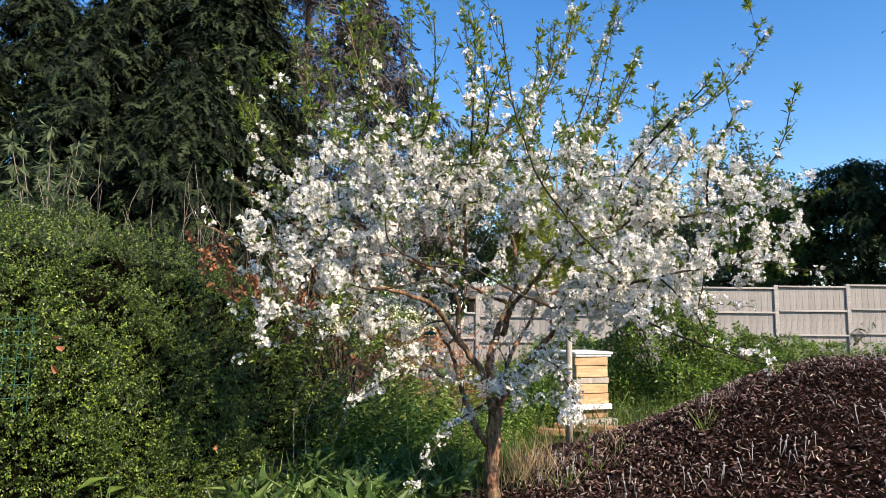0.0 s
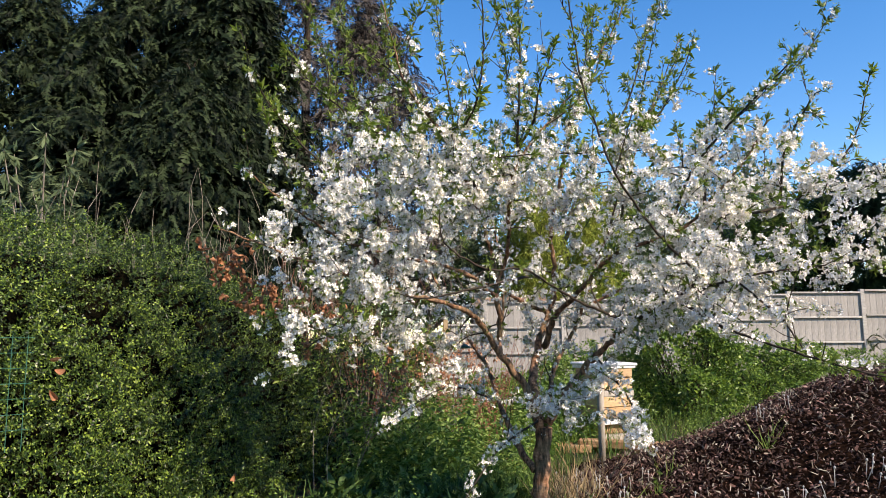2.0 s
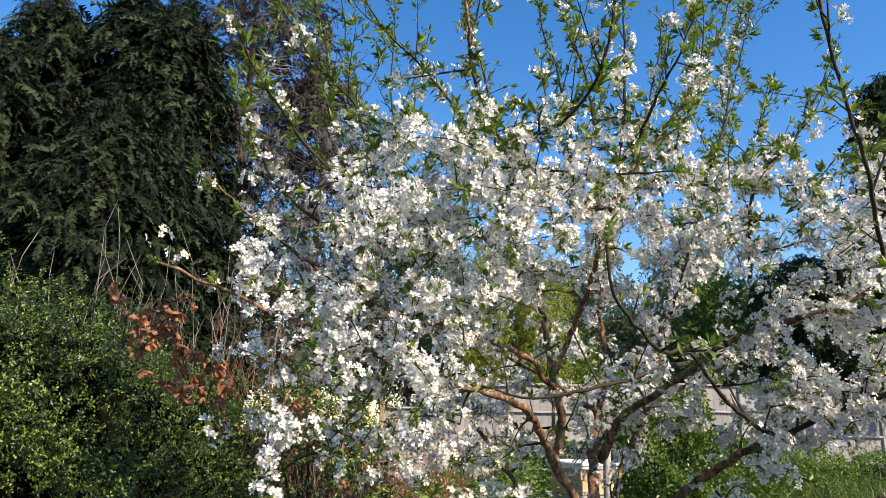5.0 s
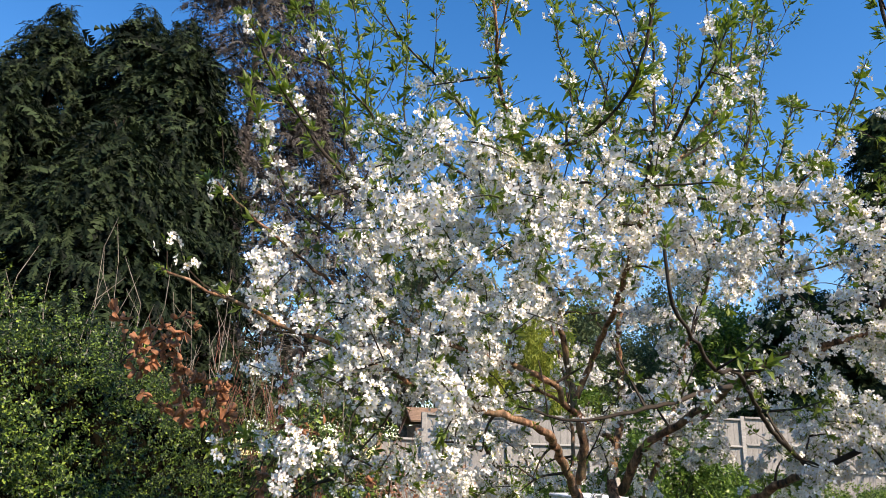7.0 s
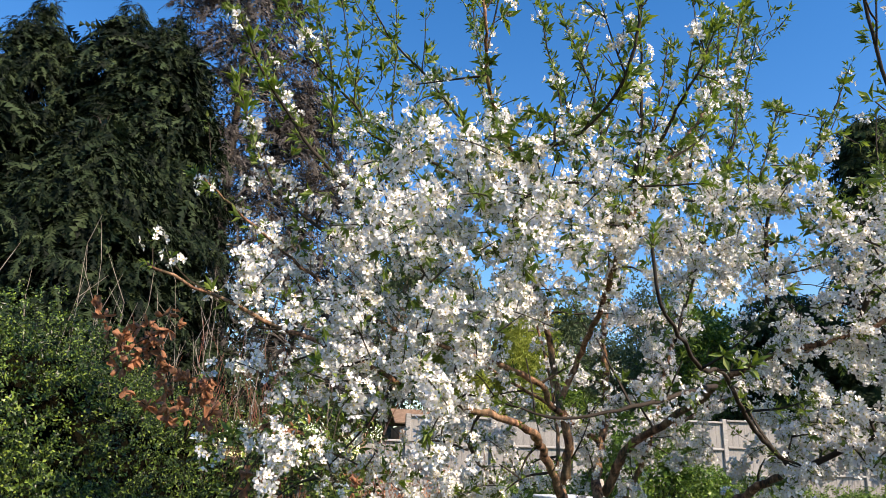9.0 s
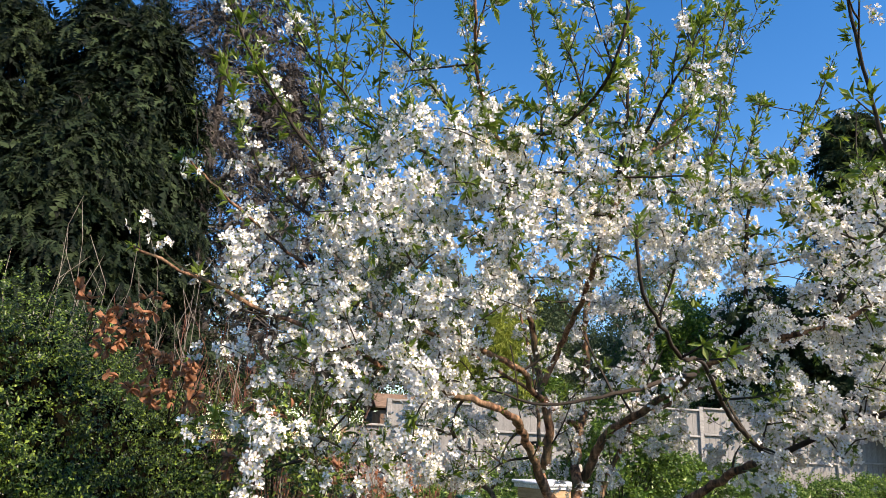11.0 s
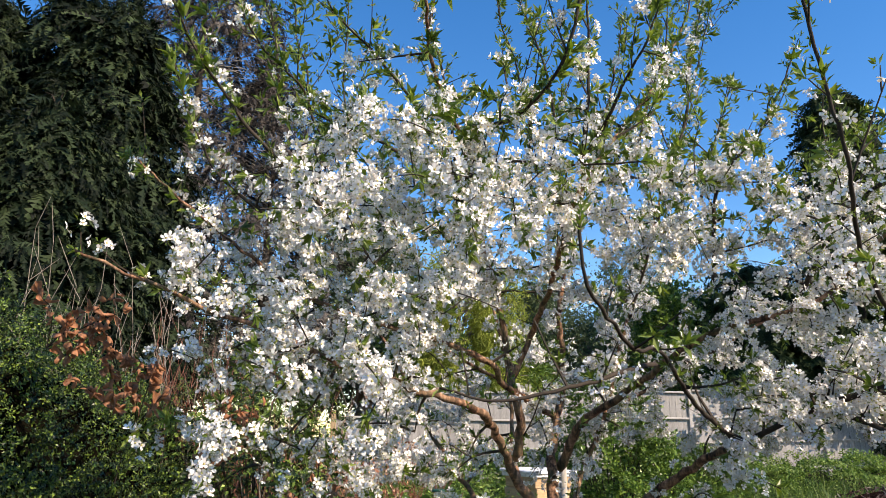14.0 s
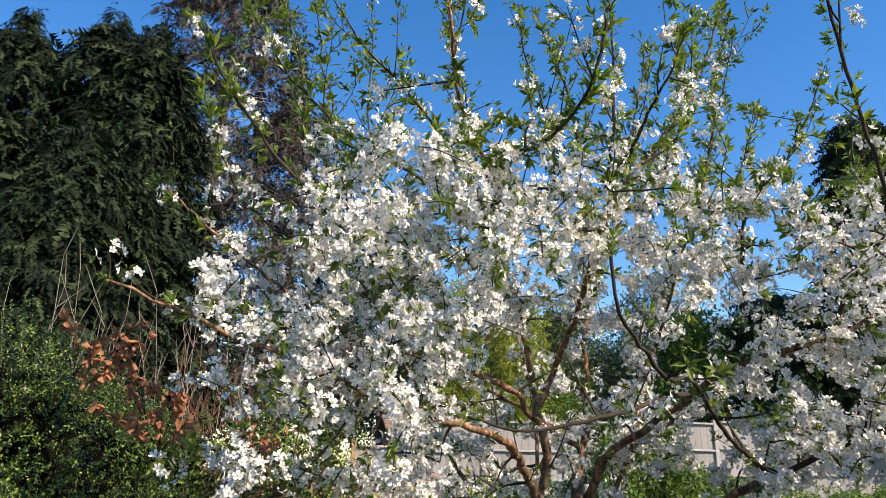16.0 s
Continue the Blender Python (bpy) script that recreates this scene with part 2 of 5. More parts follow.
def bulk(name, templates, mats, which, places):
    """Many copies of a few small shapes as one mesh: templates are (points, triangles, slot per triangle)."""
    V, F, S, n = [], [], [], 0
    places, which = np.asarray(places), np.asarray(which)
    for k, (tv, tf, ts) in enumerate(templates):
        M = places[which == k]
        if not len(M):
            continue
        v = np.einsum("nij,kj->nki", M[:, :3, :3], tv) + M[:, None, :3, 3]
        f = tf[None] + (n + np.arange(len(M)) * len(tv))[:, None, None]
        V.append(v.reshape(-1, 3)), F.append(f.reshape(-1, 3)), S.append(np.tile(ts, len(M)))
        n += len(M) * len(tv)
    V, F, S = np.concatenate(V), np.concatenate(F), np.concatenate(S)
    me = bpy.data.meshes.new(name)
    me.from_pydata(V, [], F)
    for m in mats:
        me.materials.append(m)
    if len(mats) > 1:
        me.polygons.foreach_set("material_index", S.astype(np.int32))
    return me


def arr(v, f, s=None):
    return np.array(v, float), np.array(f, int), np.array(s if s is not None else [0] * len(f), int)


def frames(pos, up, spin, size, tilt=None):
    """Matrices at pos whose z looks along up, turned by spin about it."""
    pos, up = np.asarray(pos, float), np.asarray(up, float)
    up = up / np.linalg.norm(up, axis=1, keepdims=True)
    ref = np.where(np.abs(up[:, 2:3]) > 0.9, np.array([[1.0, 0, 0]]), np.array([[0, 0, 1.0]]))
    x = np.cross(ref, up)
    x /= np.linalg.norm(x, axis=1, keepdims=True)
    y = np.cross(up, x)
    c, s = np.cos(spin)[:, None], np.sin(spin)[:, None]
    M = np.zeros((len(pos), 4, 4))
    M[:, :3, 0], M[:, :3, 1], M[:, :3, 2] = (x * c + y * s) * size[:, None], (y * c - x * s) * size[:, None], up * size[:, None]
    M[:, :3, 3], M[:, 3, 3] = pos, 1
    return M


def leaf_shape(length, width, fold=0.25, droop=0.2):
    """One leaf from the origin along +x, folded along its rib."""
    h = width / 2
    v = [(0, 0, 0), (0.45 * length, h, fold * h), (0.45 * length, -h, fold * h), (0.5 * length, 0, 0.0), (length, 0, -droop * length)]
    return v, [(0, 3, 1), (0, 2, 3), (1, 3, 4), (3, 2, 4)]


def spray(n, length, width, spread, rise, seed, stem=0.0, slot=0, plain=False):
    """A tuft of n leaves round +z."""
    r = random.Random(seed)
    V, F, S = [], [], []
    for i in range(n):
        lv, lf = leaf_shape(length * r.uniform(0.7, 1.15), width * r.uniform(0.8, 1.2), r.uniform(0.1, 0.6), r.uniform(0.0, 0.35))
        if plain:
            lv, lf = [lv[0], lv[1], lv[4], lv[2]], [(0, 2, 1), (0, 3, 2)]
        m = pose(0, 0, 0, 0, 0, 360 * i / n * 1.0 + r.uniform(-40, 40)) @ pose(0, 0, stem * r.random(), 0, -r.uniform(*rise), 0) @ pose(spread * r.random(), 0, 0, r.uniform(-50, 50))
        k = len(V)
        V += [tuple(m @ Vector(p)) for p in lv]
        F += [tuple(k + j for j in f) for f in lf]
        S += [slot] * len(lf)
    return V, F, S


def smooth_path(pts, n):
    """A curve through pts, by Catmull-Rom."""
    P = [Vector(p) for p in pts]
    P = [2 * P[0] - P[1]] + P + [2 * P[-1] - P[-2]]
    out = []
    for i in range(1, len(P) - 2):
        for k in range(n):
            t = k / n
            a, b, c, d = P[i - 1], P[i], P[i + 1], P[i + 2]
            out.append(0.5 * (2 * b + (c - a) * t + (2 * a - 5 * b + 4 * c - d) * t * t + (3 * b - a - 3 * c + d) * t ** 3))
    return out + [P[-2]]


def step(a, b, x):
    t = np.clip((np.asarray(x, float) - a) / (b - a), 0, 1)
    return t * t * (3 - 2 * t)


def lumps(x, y, scale=1.0):
    return (np.sin(1.7 * x * scale + 0.4) * np.cos(1.3 * y * scale + 1.1) + 0.5 * np.sin(3.9 * x * scale + 2.2 * y * scale) + 0.3 * np.cos(7.1 * y * scale - 4.3 * x * scale)) / 1.8


def ground_z(x, y):
    return 0.2 - 0.2 * step(6.0, 10.0, y) + 0.38 * step(10.0, 20.0, y) + 0.03 * lumps(np.asarray(x), np.asarray(y)) * step(60, 20, np.abs(y))


def heap_z(x, y):
    """Height of the heap of chips over the ground."""
    x, y = np.asarray(x, float), np.asarray(y, float)
    rise = step(-0.62, 2.9, x) ** 1.5 * step(3.7, 7.1, y) * step(10.6, 8.0, y) * step(8.5, 6.0, x)
    return rise * (0.96 + 0.07 * lumps(x, y, 1.6)) + 0.02 * lumps(x, y, 6) * rise

# ---- ground ----
u = np.linspace(-1, 1, 121)
gx = 0.5 + 9 * u + 390 * u ** 5
gy = 8 + 10 * u + 390 * u ** 5
GX, GY = np.meshgrid(gx, gy)
GZ = ground_z(GX, GY)
idx = np.arange(121 * 121).reshape(121, 121)
quads = np.stack([idx[:-1, :-1], idx[:-1, 1:], idx[1:, 1:], idx[1:, :-1]], -1).reshape(-1, 4)
me = bpy.data.meshes.new("ground")
me.from_pydata(np.stack([GX, GY, GZ], -1).reshape(-1, 3), [], quads)
me.materials.append(SOIL)
me.shade_smooth()
thing("ground", "dark garden soil under weeds and grass", "ground", kind="structure", me=me)

# ---- heap of bark chips ----
hx, hy = np.meshgrid(np.linspace(-0.3, 8.6, 150), np.linspace(3.7, 10.8, 120))
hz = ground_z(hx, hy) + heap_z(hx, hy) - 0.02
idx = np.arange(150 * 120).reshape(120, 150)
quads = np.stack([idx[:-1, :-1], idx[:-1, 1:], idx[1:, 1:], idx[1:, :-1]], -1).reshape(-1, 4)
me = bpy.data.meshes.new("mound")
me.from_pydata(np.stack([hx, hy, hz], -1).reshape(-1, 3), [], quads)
# near-black mound: shadow in the gaps of the chips is painted in
me.materials.append(MULCHSHADE)
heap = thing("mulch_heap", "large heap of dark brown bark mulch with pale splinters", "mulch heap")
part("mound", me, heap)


def chip_shape(seed, l, w, h):
    r = random.Random(seed)
    v = []
    for sx in (-1, 1):
        for sy in (-1, 1):
            for sz in (-1, 1):
                v.append((sx * l / 2 * r.uniform(0.45, 1.25), sy * w / 2 * r.uniform(0.1, 1.25), sz * h / 2 * r.uniform(0.3, 1.3)))
    f = [(0, 1, 3), (0, 3, 2), (4, 6, 7), (4, 7, 5), (0, 4, 5), (0, 5, 1), (2, 3, 7), (2, 7, 6), (0, 2, 6), (0, 6, 4), (1, 5, 7), (1, 7, 3)]
    return arr(v, f)


def on_heap(n, seed):
    r = np.random.default_rng(seed)
    x, y = r.uniform(-0.2, 5.5, n * 4), r.uniform(3.9, 8.3, n * 4)
    h = heap_z(x, y)
    keep = (r.random(n * 4) < np.clip(h * 12, 0.3 * (x > 0.05), 1) * np.where(y < 7.8, 1, 0.35) * np.where(x < 4.5, 1, 0.5))
    x, y = x[keep][:n], y[keep][:n]
    return x, y, ground_z(x, y) + heap_z(x, y), r


x, y, z, r = on_heap(36000, 3)
n = len(x)
chips = [chip_shape(k, l, w, h) for k, (l, w, h) in enumerate([(0.042, 0.017, 0.007), (0.028, 0.02, 0.008), (0.05, 0.011, 0.006), (0.02, 0.016, 0.008), (0.033, 0.012, 0.006)])]
up = np.stack([r.normal(0, 0.8, n), r.normal(-0.15, 0.8, n), np.ones(n)], -1)
M = frames(np.stack([x, y, z + r.uniform(-0.012, 0.026, n)], -1), up, r.uniform(0, 6.3, n), r.uniform(0.3, 0.85, n))
near = (np.argsort(np.hypot(x - 1.5, y - 5.6)) < 280).nonzero()[0]
rest = np.setdiff1d(np.arange(n), near)
which = r.integers(0, 5, n)
tagged(part("chips", bulk("chips", chips, [CHIP], which[rest], M[rest]), heap), kind="stuff")
CHIPS = (chips, which, M, near)
x, y, z, r = on_heap(3000, 11)
n = len(x)
pale = [chip_shape(40 + k, l, w, h) for k, (l, w, h) in enumerate([(0.042, 0.004, 0.003), (0.028, 0.006, 0.004), (0.022, 0.011, 0.005)])]
up = np.stack([r.normal(0, 1.0, n), r.normal(-0.4, 0.9, n), r.uniform(0.1, 0.7, n)], -1)
tagged(part("pale_splinters", bulk("pale_splinters", pale, [PALECHIP], r.integers(0, 3, n), frames(np.stack([x, y, z + 0.02], -1), up, r.uniform(0, 6.3, n), r.uniform(0.6, 1.4, n))), heap, "pale thin wood splinters"), kind="stuff")


# small toadstools standing in clusters on the heap
def toadstool():
    t = thing("mushroom", "small thin pale mushroom standing in the mulch", "mushroom", "mushrooms on the heap")
    part("stem", Geo().tube([(0, 0, -0.01), (0.003, 0, 0.04), (0.0, 0.002, 0.085)], [0.0028, 0.0024, 0.002], 6).mesh("stem", CAPS, True), t)
    part("cap", Geo().tube([(0, 0.002, 0.08), (0, 0.002, 0.083), (0, 0.002, 0.089), (0, 0.002, 0.093)], [0.006, 0.0075, 0.005, 0.0015], 8).mesh("cap", CAPS, True), t)
    return t


first = toadstool()
x, y, z, r = on_heap(34, 12)
k = np.repeat(np.arange(len(x)), 5)
for i, j in enumerate(k):
    px, py = float(x[j] * 0.8 + r.normal(0, 0.07)), float(y[j] * 0.9 + 0.3 + r.normal(0, 0.07))
    m = pose(px, py, float(ground_z(px, py) + heap_z(px, py)), r.normal(0, 9), r.normal(0, 9), r.uniform(0, 360))
    if i == 0:
        first.matrix_world = m
    else:
        copy_thing(first, m @ Matrix.Scale(r.uniform(0.6, 1.15), 4))

# ---- garden fence ----
F0, F1 = Vector((-3.2, 18.0, 0)), Vector((4.99, 20.5, 0))
along = (F1 - F0).normalized()
fence = thing("garden_fence", "weathered grey close-board wooden fence with rails", "fence", at=pose(0, 0, 0))
yaw = math.degrees(math.atan2(along.y, along.x))
PITCH = (F1 - F0).length / 4.5


def fence_top(s):
    return 2.3 + 0.027 * s


board = Geo().box((0.166, 0.014, 1.96), bevel=0.003).mesh("board", FENCE)
post_mesh = Geo().box((0.11, 0.1, 2.15), bevel=0.008).mesh("post", RAILW)
post_new = Geo().box((0.11, 0.1, 2.15), bevel=0.008).mesh("post", NEWPOST)
rail_mesh = Geo().box((PITCH - 0.12, 0.06, 0.045), bevel=0.006).mesh("rail", RAILW)
for k in range(0, 9):
    s = (k - 0.5) * PITCH if k > 0 else (k * PITCH)
    p = F0 + along * s
    part("post", post_new if k == 0 else post_mesh, fence, at=pose(p.x, p.y, fence_top(s) - 1.045 - (0.42 if k == 0 else 0.0), 0, 0, yaw))
    if k == 0:
        width = 0.5 * PITCH
    else:
        width = PITCH
    mid = p + along * width / 2
    top = fence_top(s + width / 2) - (0.5 if k == 0 else 0.0)
    for j in range(4):
        m = pose(mid.x, mid.y, top - 0.03 - 0.615 * j, 0, 0, yaw) @ Matrix.Translation((0, -0.028, 0))
        part("rail", rail_mesh, fence, at=m @ Matrix.Diagonal(((width - 0.12) / (PITCH - 0.12), 1, 1, 1)))
    n = int((width - 0.1) / 0.158)
    for j in range(n):
        q = p + along * (0.055 + (j + 0.5) * (width - 0.1) / n)
        part("board", board, fence, at=pose(q.x, q.y, top - 1.0, 0, 0, yaw + 1.5) @ Matrix.Translation((0, 0.012, random.uniform(-0.008, 0.006))))

# ---- bare earth among the weeds ----
def earth_patch(x, y, sx, sy_, h, label, mat, seed):
    r = np.random.default_rng(seed)
    a, q = np.meshgrid(np.linspace(0, 2 * math.pi, 37)[:-1], np.linspace(0, 1, 9))
    edge = 1 + 0.18 * np.sin(3 * a + seed) + 0.1 * np.sin(7 * a)
    px, py = x + np.cos(a) * sx * q * edge, y + np.sin(a) * sy_ * q * edge
    pz = ground_z(px, py) + h * (1 - q ** 2) - 0.02 * q + r.normal(0, 0.012, px.shape) * (q < 0.95) * (q > 0.05)
    k = np.arange(9 * 36).reshape(9, 36)
    k2 = np.roll(k, -1, 1)
    quads = np.stack([k[:-1], k[1:], k2[1:], k2[:-1]], -1).reshape(-1, 4)
    me = bpy.data.meshes.new("earth_mound")
    me.from_pydata(np.stack([px, py, pz], -1).reshape(-1, 3), [], quads)
    me.materials.append(mat)
    thing("earth_mound", label, "soil", me=me)


earth_patch(-0.93, 9.6, 0.3, 0.3, 0.16, "small mound of orange-brown earth among the weeds", CLAY, 1)
earth_patch(-0.42, 9.3, 0.2, 0.3, 0.1, "small mound of orange-brown earth among the weeds", CLAY, 3)
earth_patch(2.8, 17.3, 0.75, 0.5, 0.2, "low bank of dry brown earth in front of the fence", PLANK, 2)

# ---- beehive on its planks, and the stake ----
HX, HY = 0.52, 11.0
hz0 = float(ground_z(HX, HY))
hive = thing("beehive", "cedar beehive with white roof and white floor board", "beehive", at=pose(HX, HY, hz0 + 0.16, 0, 0, 38))
W = 0.52
part("stand", Geo().box((W + 0.04, 0.09, 0.12), pose(0, -0.17, 0.06), 0.006).box((W + 0.04, 0.09, 0.12), pose(0, 0.17, 0.06), 0.006).mesh("stand", PLANK), hive)
part("slab", Geo().box((W + 0.16, W + 0.16, 0.15), pose(0, 0, -0.078), 0.008).mesh("slab", STAKE), hive, "pale concrete slab")
part("floor_board", Geo().box((W + 0.06, W + 0.06, 0.07), pose(0, 0, 0.155), 0.006).mesh("floor_board", WHITEP), hive, "white painted floor board")
zz = 0.19
for h, wood in ((0.14, CEDAR), (0.13, CEDAR), (0.08, STAKE), (0.16, CEDAR), (0.15, CEDAR)):
    part("lift", Geo().box((W, W, h - 0.006), pose(random.uniform(-0.012, 0.012), random.uniform(-0.012, 0.012), zz + h / 2, random.uniform(-0.8, 0.8), 0, random.uniform(-2.5, 2.5)), 0.006).mesh("lift", wood), hive)
    zz += h
part("roof", Geo().box((W + 0.1, W + 0.1, 0.035), pose(0, 0, zz + 0.02, 1.5, 0, 0), 0.01).box((W + 0.06, W + 0.06, 0.05), pose(0, 0, zz - 0.01), 0.006).mesh("roof", WHITEP), hive, "white roof sheet")
ST = (0.5, 8.5)
stz = float(ground_z(*ST) + heap_z(*ST))
thing("garden_stake", "round weathered wooden stake standing in the ground", "stake", me=Geo().tube([(*ST, stz - 0.1), (ST[0] + 0.005, ST[1], 0.7), (ST[0] + 0.01, ST[1], 1.27), (ST[0] + 0.01, ST[1], 1.29)], [0.034, 0.033, 0.032, 0.024], 12).mesh("garden_stake", STAKE, True))
for k, (px, py, l, turn, zc) in enumerate([(0.3, 10.5, 1.3, 8, 0.05), (0.85, 10.3, 1.3, -4, 0.09), (-0.1, 10.1, 0.9, 20, 0.06)]):
    thing("plank", "worn brown plank lying in front of the beehive", "plank", "planks by the beehive", me=Geo().box((l, 0.2, 0.09), bevel=0.01).mesh("plank", PLANK), at=pose(px, py, float(ground_z(px, py)) + zc, random.uniform(-3, 3), random.uniform(-3, 3), turn))

# ---- the blossoming tree ----
tree = thing("cherry_tree", "young fruit tree covered in white blossom with fresh green leaves", "tree", at=pose(0, 0, 0))
NODES, TIPS, SHOOT, BOUGHS = [], [], [], []


def even(path, gap):
    """The same curve with points about gap apart."""
    out, run = [path[0]], 0.0
    for p, q in zip(path, path[1:]):
        run += (q - p).length
        if run >= gap:
            out.append(q)
            run = 0.0
    if (out[-1] - path[-1]).length > 0.3 * gap:
        out.append(path[-1])
    return out


def limb(pts, r0, r1, name="limb"):
    path = even(smooth_path(pts, 14), 0.03)
    n = len(path)
    wob = 0.2 * r0 + 0.0012
    path = [p + Vector((random.uniform(-wob, wob), random.uniform(-wob, wob), random.uniform(-wob, wob))) if 0 < i < n - 1 else p for i, p in enumerate(path)]
    stout = 0.95 if r0 > 0.0075 else 1.2
    radii = [max(stout * (r0 + (r1 - r0) * (i / (n - 1)) ** (0.6 if r0 > 0.0165 and r1 < 0.01 else 0.95)), 0.0015) * random.uniform(0.92, 1.1) for i in range(n)]
    part(name, Geo().tube(path, radii, 10 if r0 > 0.02 else 6).mesh(name, BARK if r0 > 0.0105 else TWIG, True), tree)
    for i in range(1, n):
        d = (path[i] - path[i - 1]).normalized()
        NODES.append((path[i], d, radii[i], i / n))
        if radii[i] < 0.011 or (radii[i] < 0.034 and path[i].z > 0.75 and random.random() < 0.3):
            SHOOT.append((path[i], d, i / n, r0))
    TIPS.append((path[-1], (path[-1] - path[-3]).normalized()))
    BOUGHS.append((path, radii))


limb([(0.21, 5.5, 0.18), (0.2, 5.5, 0.5), (0.22, 5.5, 0.68), (0.23, 5.5, 0.82)], 0.052, 0.048, "trunk")
limb([(0.17, 5.5, 0.58), (0.06, 5.6, 0.71), (-0.04, 5.75, 0.87), (-0.18, 6.0, 1.14), (-0.35, 6.1, 1.37), (-0.55, 6.05, 1.75), (-0.75, 5.95, 2.1)], 0.024, 0.006)
limb([(0.2, 5.5, 0.82), (0.16, 5.5, 0.97), (0.11, 5.5, 1.07), (0.05, 5.48, 1.15), (-0.01, 5.42, 1.25), (-0.09, 5.28, 1.4), (-0.13, 5.12, 1.46), (-0.18, 4.9, 1.49), (-0.55, 4.62, 1.6), (-0.85, 4.42, 1.72), (-1.15, 4.27, 1.84)], 0.03, 0.004)
limb([(-0.01, 5.45, 1.32), (0.0, 5.4, 1.45), (-0.01, 5.38, 1.53), (-0.02, 5.4, 1.58)], 0.02, 0.016)
limb([(-0.02, 5.4, 1.57), (-0.07, 5.35, 1.6), (-0.11, 5.22, 1.66), (-0.2, 5.2, 1.7), (-0.323, 5.12, 1.74), (-0.508, 4.96, 1.77), (-0.687, 4.78, 1.82), (-0.853, 4.62, 1.93), (-1.017, 4.55, 2.06), (-1.18, 4.53, 2.2)], 0.014, 0.003)
limb([(-0.02, 5.42, 1.57), (-0.03, 5.5, 1.67), (-0.05, 5.5, 1.81), (-0.07, 5.45, 1.89), (-0.08, 5.42, 1.98), (-0.13, 5.4, 2.11), (-0.2, 5.0, 2.38), (-0.3, 4.6, 2.52), (-0.3, 4.4, 2.57), (-0.32, 4.35, 2.68), (-0.38, 4.3, 2.95)], 0.016, 0.003)
limb([(-0.02, 5.42, 1.63), (0.04, 5.4, 1.77), (0.07, 5.3, 1.84), (0.1, 5.15, 1.92), (0.11, 5.05, 1.96), (0.16, 4.88, 2.15), (0.22, 4.9, 2.27), (0.36, 5.0, 2.48), (0.47, 5.05, 2.62), (0.59, 5.2, 2.85), (0.7, 5.3, 3.06), (0.8, 5.4, 3.35)], 0.013, 0.003)
limb([(0.0, 5.43, 1.24), (-0.03, 5.55, 1.34), (-0.02, 5.65, 1.45), (-0.02, 5.7, 1.55), (-0.03, 5.8, 1.7), (-0.1, 5.9, 2.05), (-0.2, 5.9, 2.4)], 0.011, 0.004)
limb([(0.22, 5.5, 0.78), (0.19, 5.58, 0.95), (0.15, 5.72, 1.11), (0.17, 5.95, 1.31), (0.21, 6.12, 1.46), (0.25, 6.2, 1.6), (0.26, 6.2, 1.74), (0.26, 6.2, 1.88), (0.25, 6.15, 2.04), (0.35, 6.1, 2.5), (0.5, 6.0, 3.0), (0.6, 5.92, 3.5)], 0.036, 0.003)
limb([(0.21, 6.15, 1.5), (0.1, 6.0, 1.55), (0.04, 5.9, 1.58), (-0.03, 5.75, 1.62), (-0.3, 5.5, 1.75), (-0.5, 5.3, 1.9)], 0.018, 0.004)
limb([(0.2, 5.95, 1.27), (0.29, 5.8, 1.46), (0.45, 5.55, 1.59), (0.66, 5.2, 1.76), (0.99, 5.05, 1.86), (1.16, 5.0, 2.03), (1.25, 4.95, 2.11), (1.4, 4.9, 2.35)], 0.024, 0.004)
limb([(0.93, 5.1, 1.84), (1.01, 4.9, 2.07), (1.11, 4.7, 2.2), (1.25, 4.6, 2.33), (1.43, 4.53, 2.5)], 0.009, 0.003)
limb([(1.1, 5.0, 1.98), (1.16, 5.2, 2.37), (1.24, 5.3, 2.47), (1.44, 5.4, 2.61), (1.58, 5.5, 2.72), (1.73, 5.55, 2.87), (1.95, 5.62, 3.19)], 0.009, 0.002)
limb([(1.14, 5.05, 1.9), (1.51, 5.2, 1.98), (1.7, 5.3, 2.11), (1.87, 5.4, 2.27), (1.97, 5.45, 2.45), (2.05, 5.46, 2.74)], 0.009, 0.003)
limb([(1.49, 5.2, 2.0), (1.49, 5.1, 2.16), (1.51, 5.05, 2.27), (1.63, 5.02, 2.48), (1.68, 5.0, 2.51)], 0.006, 0.002)
limb([(1.7, 5.3, 2.07), (1.92, 5.3, 2.06), (2.16, 5.35, 2.1)], 0.004, 0.002)
limb([(0.25, 5.5, 0.84), (0.33, 5.52, 0.96), (0.41, 5.55, 1.08), (0.51, 5.5, 1.2), (0.6, 5.4, 1.28), (0.67, 5.25, 1.35), (0.76, 5.1, 1.41)], 0.026, 0.011)
limb([(0.76, 5.1, 1.41), (0.9, 4.95, 1.5), (1.1, 4.9, 1.56), (1.4, 4.92, 1.62), (1.8, 4.95, 1.66)], 0.0105, 0.003)
limb([(0.2, 5.48, 0.86), (0.02, 5.25, 0.74), (-0.11, 5.1, 0.56), (-0.2, 5.0, 0.4)], 0.005, 0.002)
limb([(-0.1, 5.72, 0.96), (-0.3, 5.35, 1.05), (-0.5, 5.1, 0.92), (-0.7, 5.0, 0.75)], 0.005, 0.002)
limb([(1.2, 4.9, 1.58), (1.35, 4.75, 1.4), (1.42, 4.6, 1.24), (1.55, 4.5, 1.17)], 0.005, 0.002)
